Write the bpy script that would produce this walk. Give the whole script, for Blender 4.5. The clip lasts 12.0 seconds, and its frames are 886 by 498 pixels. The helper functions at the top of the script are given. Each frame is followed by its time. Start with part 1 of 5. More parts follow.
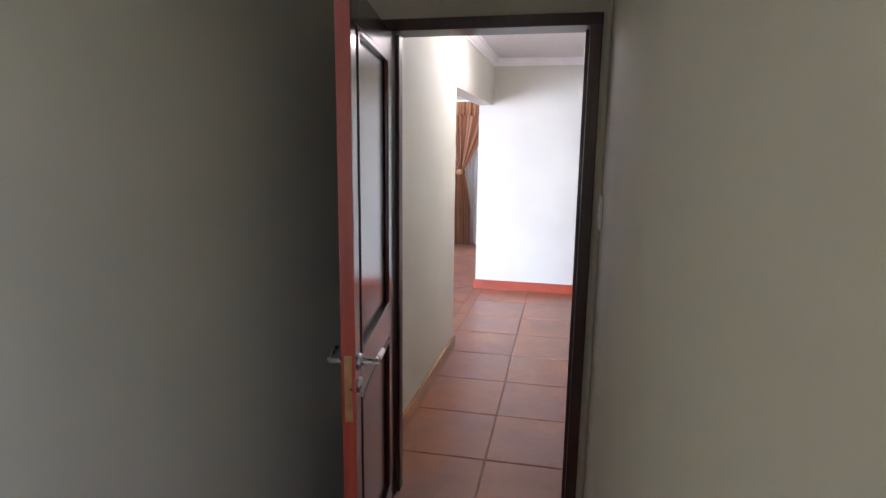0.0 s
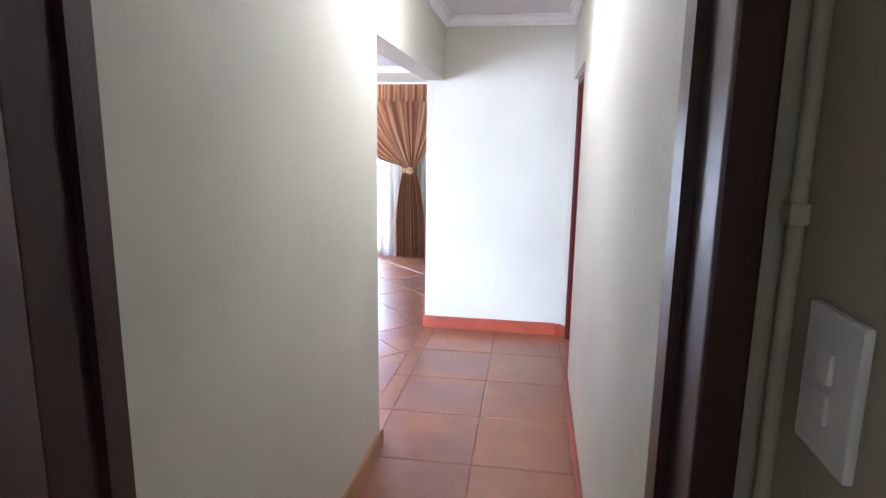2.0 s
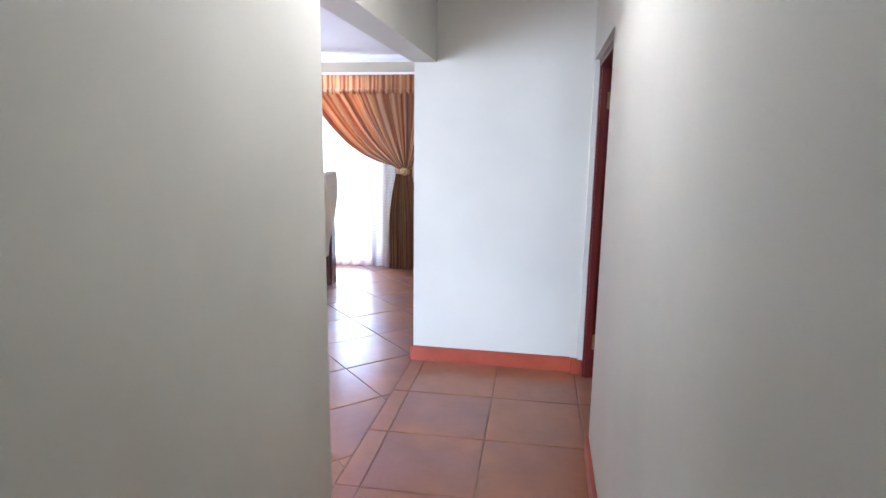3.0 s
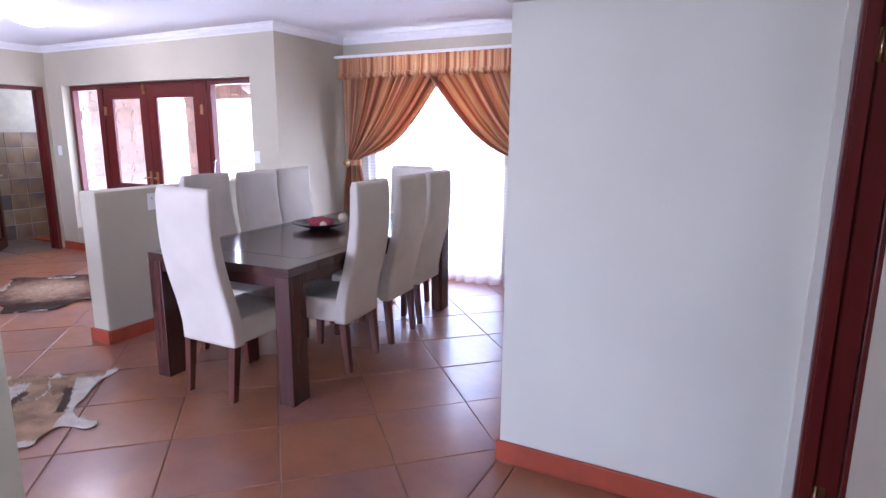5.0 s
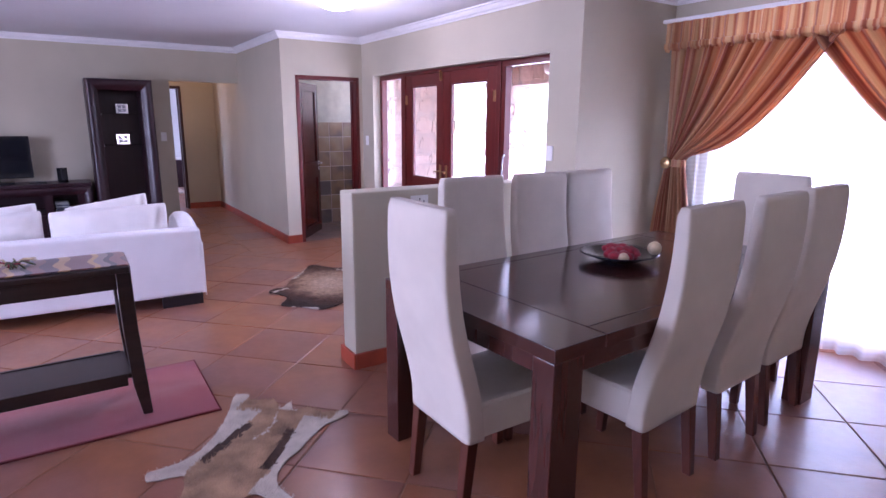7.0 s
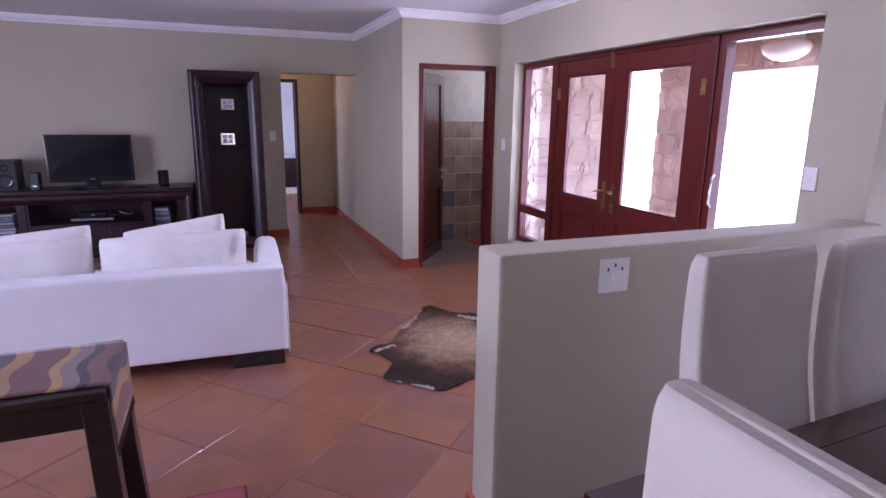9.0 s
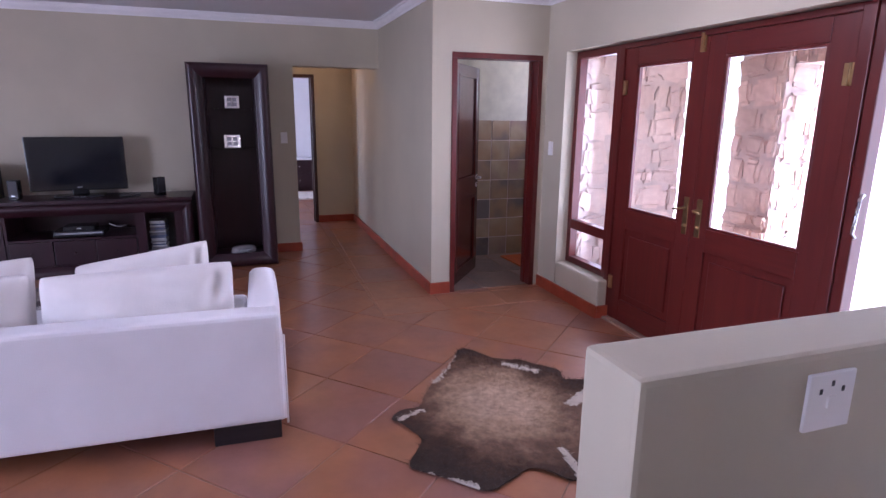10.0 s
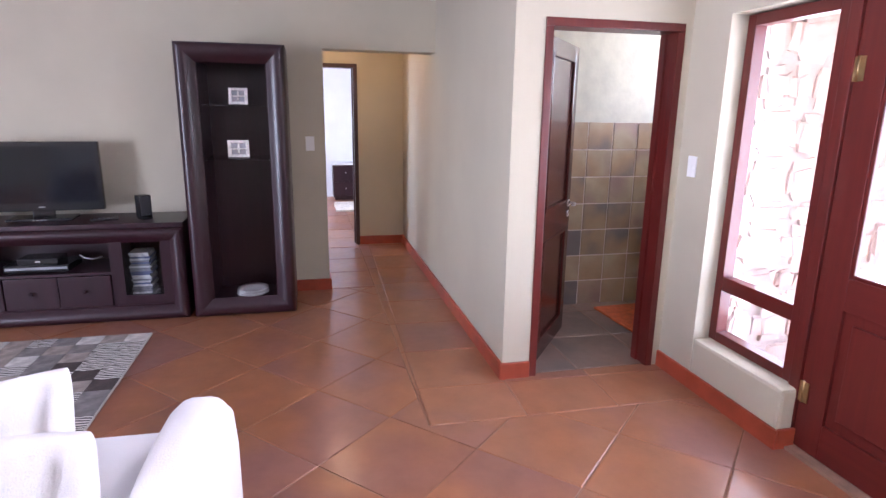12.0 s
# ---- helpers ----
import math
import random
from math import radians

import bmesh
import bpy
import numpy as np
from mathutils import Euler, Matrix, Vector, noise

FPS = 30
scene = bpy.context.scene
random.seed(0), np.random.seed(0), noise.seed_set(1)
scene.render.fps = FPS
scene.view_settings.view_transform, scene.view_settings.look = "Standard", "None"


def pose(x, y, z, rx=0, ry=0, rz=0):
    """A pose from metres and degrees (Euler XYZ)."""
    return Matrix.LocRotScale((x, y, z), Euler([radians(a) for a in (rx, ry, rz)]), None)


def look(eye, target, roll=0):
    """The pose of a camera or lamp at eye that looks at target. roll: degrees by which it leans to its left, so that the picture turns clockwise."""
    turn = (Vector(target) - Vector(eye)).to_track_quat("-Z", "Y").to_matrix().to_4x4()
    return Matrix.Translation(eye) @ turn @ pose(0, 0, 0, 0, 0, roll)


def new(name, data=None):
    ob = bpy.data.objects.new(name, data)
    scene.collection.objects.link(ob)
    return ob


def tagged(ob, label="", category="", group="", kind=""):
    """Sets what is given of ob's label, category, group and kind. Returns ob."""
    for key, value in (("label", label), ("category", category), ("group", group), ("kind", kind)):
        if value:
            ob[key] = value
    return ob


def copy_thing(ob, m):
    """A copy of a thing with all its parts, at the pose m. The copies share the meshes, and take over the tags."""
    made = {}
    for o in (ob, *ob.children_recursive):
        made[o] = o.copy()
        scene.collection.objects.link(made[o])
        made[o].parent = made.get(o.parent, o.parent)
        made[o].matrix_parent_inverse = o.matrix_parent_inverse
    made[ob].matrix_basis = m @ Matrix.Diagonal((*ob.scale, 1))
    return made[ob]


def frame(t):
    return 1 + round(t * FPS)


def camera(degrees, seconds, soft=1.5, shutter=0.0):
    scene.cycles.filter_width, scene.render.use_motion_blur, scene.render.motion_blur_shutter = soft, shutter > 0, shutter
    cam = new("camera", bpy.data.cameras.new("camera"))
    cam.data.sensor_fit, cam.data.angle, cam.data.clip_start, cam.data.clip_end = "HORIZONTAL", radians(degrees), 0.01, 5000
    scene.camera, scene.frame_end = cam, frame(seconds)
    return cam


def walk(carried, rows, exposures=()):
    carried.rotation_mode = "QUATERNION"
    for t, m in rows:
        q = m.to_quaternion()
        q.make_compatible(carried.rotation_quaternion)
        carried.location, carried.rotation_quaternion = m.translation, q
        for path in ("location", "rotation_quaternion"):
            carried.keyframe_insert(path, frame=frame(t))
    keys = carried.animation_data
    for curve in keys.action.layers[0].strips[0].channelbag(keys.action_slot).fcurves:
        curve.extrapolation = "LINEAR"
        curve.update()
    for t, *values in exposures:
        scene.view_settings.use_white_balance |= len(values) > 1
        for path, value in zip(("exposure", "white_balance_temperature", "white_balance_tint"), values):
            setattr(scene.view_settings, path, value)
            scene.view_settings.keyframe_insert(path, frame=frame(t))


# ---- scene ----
cam = camera(75.0, 12.0)
PATH = [
    (0, (0.353, 0.301, 1.62), (-0.072, 2.223, 1.264), 0.7),
    (0.5, (0.265, 0.718, 1.607), (-0.083, 2.656, 1.252), 0.5),
    (1, (0.219, 1.125, 1.594), (-0.087, 3.068, 1.235), 0.9),
    (1.5, (0.231, 1.58, 1.589), (-0.074, 3.523, 1.224), 0.7),
    (2, (0.218, 2.016, 1.571), (-0.091, 3.958, 1.205), 0.8),
    (2.5, (0.191, 2.454, 1.561), (-0.119, 4.395, 1.193), 0.8),
    (4.5, (0.23, 3.975, 1.475), (-0.459, 5.818, 1.115), 0.7),
    (5, (0.242, 4.365, 1.528), (-0.669, 6.101, 1.132), 0.4),
    (5.5, (0.132, 4.717, 1.497), (-1.051, 6.275, 1.083), -0.3),
    (6, (-0.11, 4.97, 1.466), (-1.519, 6.327, 1.048), 0.3),
    (6.5, (-0.344, 5.184, 1.484), (-1.891, 6.378, 1.059), 0.4),
    (7, (-0.625, 5.392, 1.52), (-2.265, 6.452, 1.087), 0.4),
    (7.5, (-0.91, 5.552, 1.523), (-2.627, 6.479, 1.084), 0.6),
    (9.5, (-2.542, 6.034, 1.561), (-4.372, 6.702, 1.108), 0.7),
    (10, (-2.986, 6.142, 1.557), (-4.828, 6.772, 1.1), 0.6),
    (10.5, (-3.395, 6.24, 1.556), (-5.256, 6.812, 1.097), 0.5),
    (11, (-3.816, 6.315, 1.532), (-5.691, 6.855, 1.091), 0.8),
    (11.5, (-4.223, 6.425, 1.543), (-6.106, 6.924, 1.091), 0.9),
    (12, (-4.614, 6.553, 1.555), (-6.51, 6.993, 1.092), 0.8),
]
EXPOSURES = [(0.0, 4.2, 5650, 24), (1.5, 4.25, 5500, 21), (2.5, 4.02, 5350, 18), (4.5, 3.18, 5350, 28), (5.2, 3.08, 5350, 33), (6.0, 2.85, 5350, 41), (6.5, 2.75, 5350, 46), (7.5, 2.8, 5400, 45), (9.5, 2.34, 5500, 42), (10.5, 2.65, 5600, 37), (11.5, 3.15, 5700, 30), (12.0, 3.5, 5700, 28)]
walk(cam, [(t, look(eye, target, roll)) for t, eye, target, roll in PATH], EXPOSURES)

# world, sun, large lights
world = bpy.data.worlds.new("sky")
scene.world = world
world.use_nodes = True
wn = world.node_tree.nodes
sky = wn.new("ShaderNodeTexSky")
sky.sky_type, sky.sun_disc, sky.sun_elevation, sky.sun_rotation = "NISHITA", False, radians(56), radians(40)
world.node_tree.links.new(sky.outputs[0], wn["Background"].inputs[0])
wn["Background"].inputs[1].default_value = 0.15

sun = new("sun", bpy.data.lights.new("sun", "SUN"))
sun.data.energy, sun.data.angle, sun.data.color = 5.0, radians(0.6), (1, 0.95, 0.88)
sun.matrix_world = look((0, 0, 0), (-0.43, -0.52, -1.0))


def opening_light(name, x, y, z, w, h, rx, rz, power, colour=(0.86, 0.93, 1.0)):
    ob = new(name, bpy.data.lights.new(name, "AREA"))
    ob.data.shape, ob.data.size, ob.data.size_y = "RECTANGLE", w, h
    ob.data.energy, ob.data.color = power, colour
    ob.matrix_world = pose(x, y, z, rx, 0, rz)
    return ob


def bulb(name, x, y, z, power, colour=(1, 0.86, 0.68), size=0.08):
    ob = new(name, bpy.data.lights.new(name, "POINT"))
    ob.data.energy, ob.data.color, ob.data.shadow_soft_size = power, colour, size
    ob.location = (x, y, z)
    return ob


opening_light("daylight_dining", -2.64, 9.93, 1.15, 1.42, 2.1, -90, 0, 8.5)
opening_light("daylight_entrance", -5.75, 8.97, 1.2, 3.0, 1.6, -90, 0, 11)
opening_light("daylight_south", -4.3, 0.35, 1.25, 3.4, 2.0, 90, 0, 44, (0.86, 0.91, 1.0))
# added fill behind the camera: no window is known in this passage
opening_light("fill_passage", 0.62, -0.75, 1.5, 0.8, 1.2, 90, 90, 1.3)
opening_light("daylight_bedroom", -13.4, 4.3, 1.5, 1.8, 1.2, 90, 0, 13)
# added light: its bathroom opening is unseen and assumed
opening_light("fill_bathroom", -8.3, 9.75, 1.9, 0.7, 0.5, -90, 0, 1.5)
bulb("bulb_corridor", -0.03, 4.65, 2.40, 0.8)
bulb("bulb_living", -5.5, 7.46, 2.40, 4, (1, 0.95, 0.9))
bulb("bulb_hall", -10.6, 6.8, 2.38, 0.9, (1, 0.62, 0.3))


# materials
def material(name, colour, rough=0.6, metal=0.0, vary=0.12, scale=6.0, bump=0.05, bump_scale=60.0, second=None, spec=0.5, detail=6.0, per_object=0.0, coat=0.0, sheen=0.0):
    m = bpy.data.materials.new(name)
    m.use_nodes = True
    n, l = m.node_tree.nodes, m.node_tree.links
    b = n["Principled BSDF"]
    co = n.new("ShaderNodeTexCoord")
    big = n.new("ShaderNodeTexNoise")
    big.inputs["Scale"].default_value, big.inputs["Detail"].default_value = scale, detail
    l.new(co.outputs["Object"], big.inputs["Vector"])
    ramp = n.new("ShaderNodeValToRGB")
    other = second or tuple(max(0, c * (1 - 2.2 * vary)) for c in colour)
    lead = tuple(min(1, c * (1 + vary)) for c in colour)
    ramp.color_ramp.elements[0].color, ramp.color_ramp.elements[1].color = (*other, 1), (*lead, 1)
    ramp.color_ramp.elements[0].position, ramp.color_ramp.elements[1].position = 0.3, 0.7
    l.new(big.outputs[0], ramp.inputs[0])
    out = ramp.outputs[0]
    if per_object:
        info = n.new("ShaderNodeObjectInfo")
        hsv = n.new("ShaderNodeHueSaturation")
        mr = n.new("ShaderNodeMapRange")
        mr.inputs["To Min"].default_value, mr.inputs["To Max"].default_value = 1 - per_object, 1 + per_object
        l.new(info.outputs["Random"], mr.inputs[0])
        l.new(mr.outputs[0], hsv.inputs["Value"])
        l.new(out, hsv.inputs["Color"])
        out = hsv.outputs[0]
    l.new(out, b.inputs["Base Color"])
    fine = n.new("ShaderNodeTexNoise")
    fine.inputs["Scale"].default_value, fine.inputs["Detail"].default_value = bump_scale, 4
    l.new(co.outputs["Object"], fine.inputs["Vector"])
    rr = n.new("ShaderNodeMapRange")
    rr.inputs["To Min"].default_value, rr.inputs["To Max"].default_value = max(0.02, rough - 0.07), min(1, rough + 0.07)
    l.new(big.outputs[0], rr.inputs[0])
    l.new(rr.outputs[0], b.inputs["Roughness"])
    if bump:
        bp = n.new("ShaderNodeBump")
        bp.inputs["Strength"].default_value, bp.inputs["Distance"].default_value = bump, 0.01
        l.new(fine.outputs[0], bp.inputs["Height"])
        l.new(bp.outputs[0], b.inputs["Normal"])
    b.inputs["Metallic"].default_value = metal
    b.inputs["Specular IOR Level"].default_value = spec
    b.inputs["Coat Weight"].default_value = coat
    b.inputs["Sheen Weight"].default_value = sheen
    return m


def wood(name, dark, light, rough=0.3, grain=(3, 3, 40), coat=0.25, axis="Z"):
    m = bpy.data.materials.new(name)
    m.use_nodes = True
    n, l = m.node_tree.nodes, m.node_tree.links
    b = n["Principled BSDF"]
    co = n.new("ShaderNodeTexCoord")
    mp = n.new("ShaderNodeMapping")
    s = {"X": (1.5, 26, 26), "Y": (26, 1.5, 26), "Z": (26, 26, 1.5)}[axis]
    mp.inputs["Scale"].default_value = s
    l.new(co.outputs["Object"], mp.inputs["Vector"])
    ns = n.new("ShaderNodeTexNoise")
    ns.inputs["Scale"].default_value, ns.inputs["Detail"].default_value, ns.inputs["Distortion"].default_value = 1.0, 7, 0.6
    l.new(mp.outputs[0], ns.inputs["Vector"])
    ramp = n.new("ShaderNodeValToRGB")
    ramp.color_ramp.elements[0].color, ramp.color_ramp.elements[1].color = (*dark, 1), (*light, 1)
    ramp.color_ramp.elements[0].position, ramp.color_ramp.elements[1].position = 0.32, 0.72
    l.new(ns.outputs[0], ramp.inputs[0])
    l.new(ramp.outputs[0], b.inputs["Base Color"])
    rr = n.new("ShaderNodeMapRange")
    rr.inputs["To Min"].default_value, rr.inputs["To Max"].default_value = rough - 0.02, rough + 0.05
    l.new(ns.outputs[0], rr.inputs[0])
    l.new(rr.outputs[0], b.inputs["Roughness"])
    bp = n.new("ShaderNodeBump")
    bp.inputs["Strength"].default_value, bp.inputs["Distance"].default_value = 0.03, 0.002
    l.new(ns.outputs[0], bp.inputs["Height"])
    l.new(bp.outputs[0], b.inputs["Normal"])
    b.inputs["Coat Weight"].default_value, b.inputs["Coat Roughness"].default_value = coat, 0.15
    return m


def glass_material(name, tint=(0.95, 0.97, 0.97)):
    m = bpy.data.materials.new(name)
    m.use_nodes = True
    n, l = m.node_tree.nodes, m.node_tree.links
    n.remove(n["Principled BSDF"])
    tr, gl, mix, lw, pw, fr = n.new("ShaderNodeBsdfTransparent"), n.new("ShaderNodeBsdfGlossy"), n.new("ShaderNodeMixShader"), n.new("ShaderNodeLayerWeight"), n.new("ShaderNodeMath"), n.new("ShaderNodeMath")
    pw.operation, fr.operation = "POWER", "MULTIPLY_ADD"
    l.new(lw.outputs["Facing"], pw.inputs[0])
    pw.inputs[1].default_value, fr.inputs[1].default_value, fr.inputs[2].default_value = 4.0, 0.5, 0.025
    l.new(pw.outputs[0], fr.inputs[0])
    tr.inputs[0].default_value = (*tint, 1)
    gl.inputs["Roughness"].default_value = 0.02
    l.new(fr.outputs[0], mix.inputs[0]), l.new(tr.outputs[0], mix.inputs[1]), l.new(gl.outputs[0], mix.inputs[2])
    l.new(mix.outputs[0], n["Material Output"].inputs[0])
    return m


def sheer_material(name):
    m = bpy.data.materials.new(name)
    m.use_nodes = True
    n, l = m.node_tree.nodes, m.node_tree.links
    n.remove(n["Principled BSDF"])
    tl, df, tp, a, c = n.new("ShaderNodeBsdfTranslucent"), n.new("ShaderNodeBsdfDiffuse"), n.new("ShaderNodeBsdfTransparent"), n.new("ShaderNodeMixShader"), n.new("ShaderNodeMixShader")
    co, wv = n.new("ShaderNodeTexCoord"), n.new("ShaderNodeTexWave")
    wv.bands_direction = "Z"
    wv.inputs["Scale"].default_value = 9
    l.new(co.outputs["Object"], wv.inputs["Vector"])
    mr = n.new("ShaderNodeMapRange")
    mr.inputs["To Min"].default_value, mr.inputs["To Max"].default_value = 0.27, 0.34
    l.new(wv.outputs["Fac"], mr.inputs[0])
    tl.inputs[0].default_value = (0.9, 0.9, 0.9, 1)
    df.inputs[0].default_value = (0.85, 0.85, 0.85, 1)
    a.inputs[0].default_value = 0.6
    l.new(df.outputs[0], a.inputs[1]), l.new(tl.outputs[0], a.inputs[2])
    l.new(mr.outputs[0], c.inputs[0])
    l.new(a.outputs[0], c.inputs[1]), l.new(tp.outputs[0], c.inputs[2])
    l.new(c.outputs[0], n["Material Output"].inputs[0])
    return m


def glow_material(name, colour, strength):
    m = bpy.data.materials.new(name)
    m.use_nodes = True
    b = m.node_tree.nodes["Principled BSDF"]
    b.inputs["Base Color"].default_value = (0.9, 0.9, 0.88, 1)
    b.inputs["Emission Color"].default_value, b.inputs["Emission Strength"].default_value = (*colour, 1), strength
    return m


def stripe_material(name):
    m = bpy.data.materials.new(name)
    m.use_nodes = True
    n, l = m.node_tree.nodes, m.node_tree.links
    b = n["Principled BSDF"]
    uv, sp = n.new("ShaderNodeUVMap"), n.new("ShaderNodeSeparateXYZ")
    l.new(uv.outputs[0], sp.inputs[0])
    ns = n.new("ShaderNodeTexNoise")
    ns.noise_dimensions = "1D"
    ns.inputs["Scale"].default_value, ns.inputs["Detail"].default_value = 36, 3
    l.new(sp.outputs[0], ns.inputs["W"])
    ramp = n.new("ShaderNodeValToRGB")
    e = ramp.color_ramp.elements
    e[0].color, e[0].position = (0.30, 0.082, 0.032, 1), 0.38
    e[1].color, e[1].position = (0.60, 0.385, 0.19, 1), 0.64
    k = ramp.color_ramp.elements.new(0.5)
    k.color = (0.50, 0.225, 0.095, 1)
    l.new(ns.outputs[0], ramp.inputs[0])
    l.new(ramp.outputs[0], b.inputs["Base Color"])
    b.inputs["Roughness"].default_value, b.inputs["Sheen Weight"].default_value = 0.42, 0.5
    tl, mix = n.new("ShaderNodeBsdfTranslucent"), n.new("ShaderNodeMixShader")
    l.new(ramp.outputs[0], tl.inputs[0])
    mix.inputs[0].default_value = 0.48
    l.new(b.outputs[0], mix.inputs[1]), l.new(tl.outputs[0], mix.inputs[2])
    l.new(mix.outputs[0], n["Material Output"].inputs[0])
    return m


def tile_material(name, tones, rough=0.3, relief=0.5, patch=2.2):
    m = bpy.data.materials.new(name)
    m.use_nodes = True
    n, l = m.node_tree.nodes, m.node_tree.links
    b = n["Principled BSDF"]
    co, info = n.new("ShaderNodeTexCoord"), n.new("ShaderNodeObjectInfo")
    off = n.new("ShaderNodeVectorMath")
    off.operation = "MULTIPLY_ADD"
    l.new(info.outputs["Random"], off.inputs[0])
    off.inputs[1].default_value = (37, 23, 11)
    l.new(co.outputs["Object"], off.inputs[2])
    big = n.new("ShaderNodeTexNoise")
    big.inputs["Scale"].default_value, big.inputs["Detail"].default_value, big.inputs["Roughness"].default_value = patch, 2.5, 0.5
    l.new(off.outputs[0], big.inputs["Vector"])
    add = n.new("ShaderNodeMath")
    add.operation = "MULTIPLY_ADD"
    l.new(info.outputs["Random"], add.inputs[0])
    add.inputs[1].default_value = 0.24
    sub = n.new("ShaderNodeMath")
    sub.operation = "SUBTRACT"
    l.new(big.outputs[0], sub.inputs[0])
    sub.inputs[1].default_value = 0.12
    l.new(sub.outputs[0], add.inputs[2])
    ramp = n.new("ShaderNodeValToRGB")
    e = ramp.color_ramp.elements
    e[0].color, e[0].position = (*tones[0], 1), 0.3
    e[1].color, e[1].position = (*tones[-1], 1), 0.72
    for i, c in enumerate(tones[1:-1]):
        k = e.new(0.3 + 0.42 * (i + 1) / (len(tones) - 1))
        k.color = (*c, 1)
    l.new(add.outputs[0], ramp.inputs[0])
    mott, tone, mul = n.new("ShaderNodeTexNoise"), n.new("ShaderNodeMapRange"), n.new("ShaderNodeVectorMath")
    mott.inputs["Scale"].default_value, mott.inputs["Detail"].default_value, mott.inputs["Roughness"].default_value = 5.0, 6, 0.6
    l.new(off.outputs[0], mott.inputs["Vector"])
    tone.inputs["From Min"].default_value, tone.inputs["From Max"].default_value = 0.25, 0.75
    tone.inputs["To Min"].default_value, tone.inputs["To Max"].default_value = 0.80, 1.16
    l.new(mott.outputs[0], tone.inputs[0])
    mul.operation = "MULTIPLY"
    l.new(ramp.outputs[0], mul.inputs[0]), l.new(tone.outputs[0], mul.inputs[1])
    l.new(mul.outputs[0], b.inputs["Base Color"])
    worn = n.new("ShaderNodeTexNoise")
    worn.inputs["Scale"].default_value, worn.inputs["Detail"].default_value, worn.inputs["Roughness"].default_value, worn.inputs["Distortion"].default_value = 18, 3, 0.5, 0.3
    l.new(off.outputs[0], worn.inputs["Vector"])
    if relief:
        bp = n.new("ShaderNodeBump")
        bp.inputs["Strength"].default_value, bp.inputs["Distance"].default_value = relief, 0.003
        l.new(worn.outputs[0], bp.inputs["Height"])
        l.new(bp.outputs[0], b.inputs["Normal"])
    rr = n.new("ShaderNodeMapRange")
    rr.inputs["From Min"].default_value, rr.inputs["From Max"].default_value = 0.3, 0.7
    rr.inputs["To Min"].default_value, rr.inputs["To Max"].default_value = rough - 0.02, rough + 0.04
    l.new(worn.outputs[0], rr.inputs[0])
    l.new(rr.outputs[0], b.inputs["Roughness"])
    b.inputs["Coat Weight"].default_value, b.inputs["Coat Roughness"].default_value = 0.25, 0.16
    return m


PAINT = material("beige_wall_paint", (0.49, 0.45, 0.34), 0.75, vary=0.04, scale=1.5, bump=0.035, bump_scale=70)
PAINT_PALE = material("pale_corridor_paint", (0.59, 0.585, 0.50), 0.7, vary=0.03, scale=1.5, bump=0.03, bump_scale=70)
PAINT_CREAM = material("cream_plaster", (0.54, 0.52, 0.40), 0.8, vary=0.06, scale=8, bump=0.15, bump_scale=40)
PAINT_WHITE = material("white_wall_paint", (0.78, 0.78, 0.78), 0.75, vary=0.03, scale=2, bump=0.05)
CEILING = material("ceiling_paint", (0.74, 0.74, 0.76), 0.85, vary=0.02, scale=1.2, bump=0.04, bump_scale=120)
GYPSUM = material("white_gypsum", (0.84, 0.84, 0.84), 0.6, vary=0.02, bump=0.02)
RED_SKIRT = material("red_oxide_skirting", (0.38, 0.068, 0.030), 0.42, vary=0.15, scale=5, bump=0.05, bump_scale=40)
OCHRE_SKIRT = wood("ochre_wood", (0.28, 0.13, 0.045), (0.40, 0.21, 0.08), 0.35, axis="Y")
FLOOR = tile_material("terracotta_slate", [(0.240, 0.106, 0.078), (0.260, 0.104, 0.061), (0.305, 0.120, 0.053), (0.295, 0.123, 0.060), (0.255, 0.113, 0.082)], 0.34, 0.16, 1.4)
BATH_TILE = tile_material("mottled_slate_wall_tile", [(0.15, 0.13, 0.125), (0.33, 0.23, 0.13), (0.38, 0.31, 0.20), (0.25, 0.17, 0.145)], 0.45, 0.15, 2.0)
BATH_FLOOR = tile_material("grey_brown_floor_tile", [(0.13, 0.10, 0.085), (0.19, 0.13, 0.10), (0.23, 0.15, 0.11)], 0.35, 0.4)
GROUT = material("grey_grout", (0.26, 0.15, 0.10), 0.85, vary=0.15, scale=9, bump=0.3, bump_scale=120)
MERANTI = wood("red_meranti", (0.085, 0.009, 0.007), (0.115, 0.013, 0.009), 0.34, coat=0.08)
MERANTI_X = wood("red_meranti_rail", (0.085, 0.009, 0.007), (0.115, 0.013, 0.009), 0.34, coat=0.08, axis="X")
DARK_LEAF = wood("dark_red_door_wood", (0.045, 0.009, 0.007), (0.065, 0.013, 0.010), 0.18, coat=0.25)
RAW_EDGE = wood("red_door_edge", (0.30, 0.035, 0.014), (0.42, 0.065, 0.03), 0.35)
DARK_FRAME = wood("dark_door_frame", (0.028, 0.009, 0.007), (0.056, 0.018, 0.013), 0.36, coat=0.05)
MAHOGANY = wood("dark_mahogany", (0.017, 0.0035, 0.0065), (0.026, 0.0055, 0.010), 0.34, coat=0.12)
TABLE_WOOD = wood("dark_table_wood", (0.040, 0.012, 0.009), (0.062, 0.019, 0.013), 0.17, coat=0.5, axis="Y")
LEG_WOOD = wood("dark_table_leg_wood", (0.048, 0.014, 0.011), (0.072, 0.022, 0.016), 0.22, coat=0.35)
CHAIR_WOOD = wood("red_brown_chair_leg", (0.07, 0.018, 0.010), (0.14, 0.036, 0.02), 0.34)
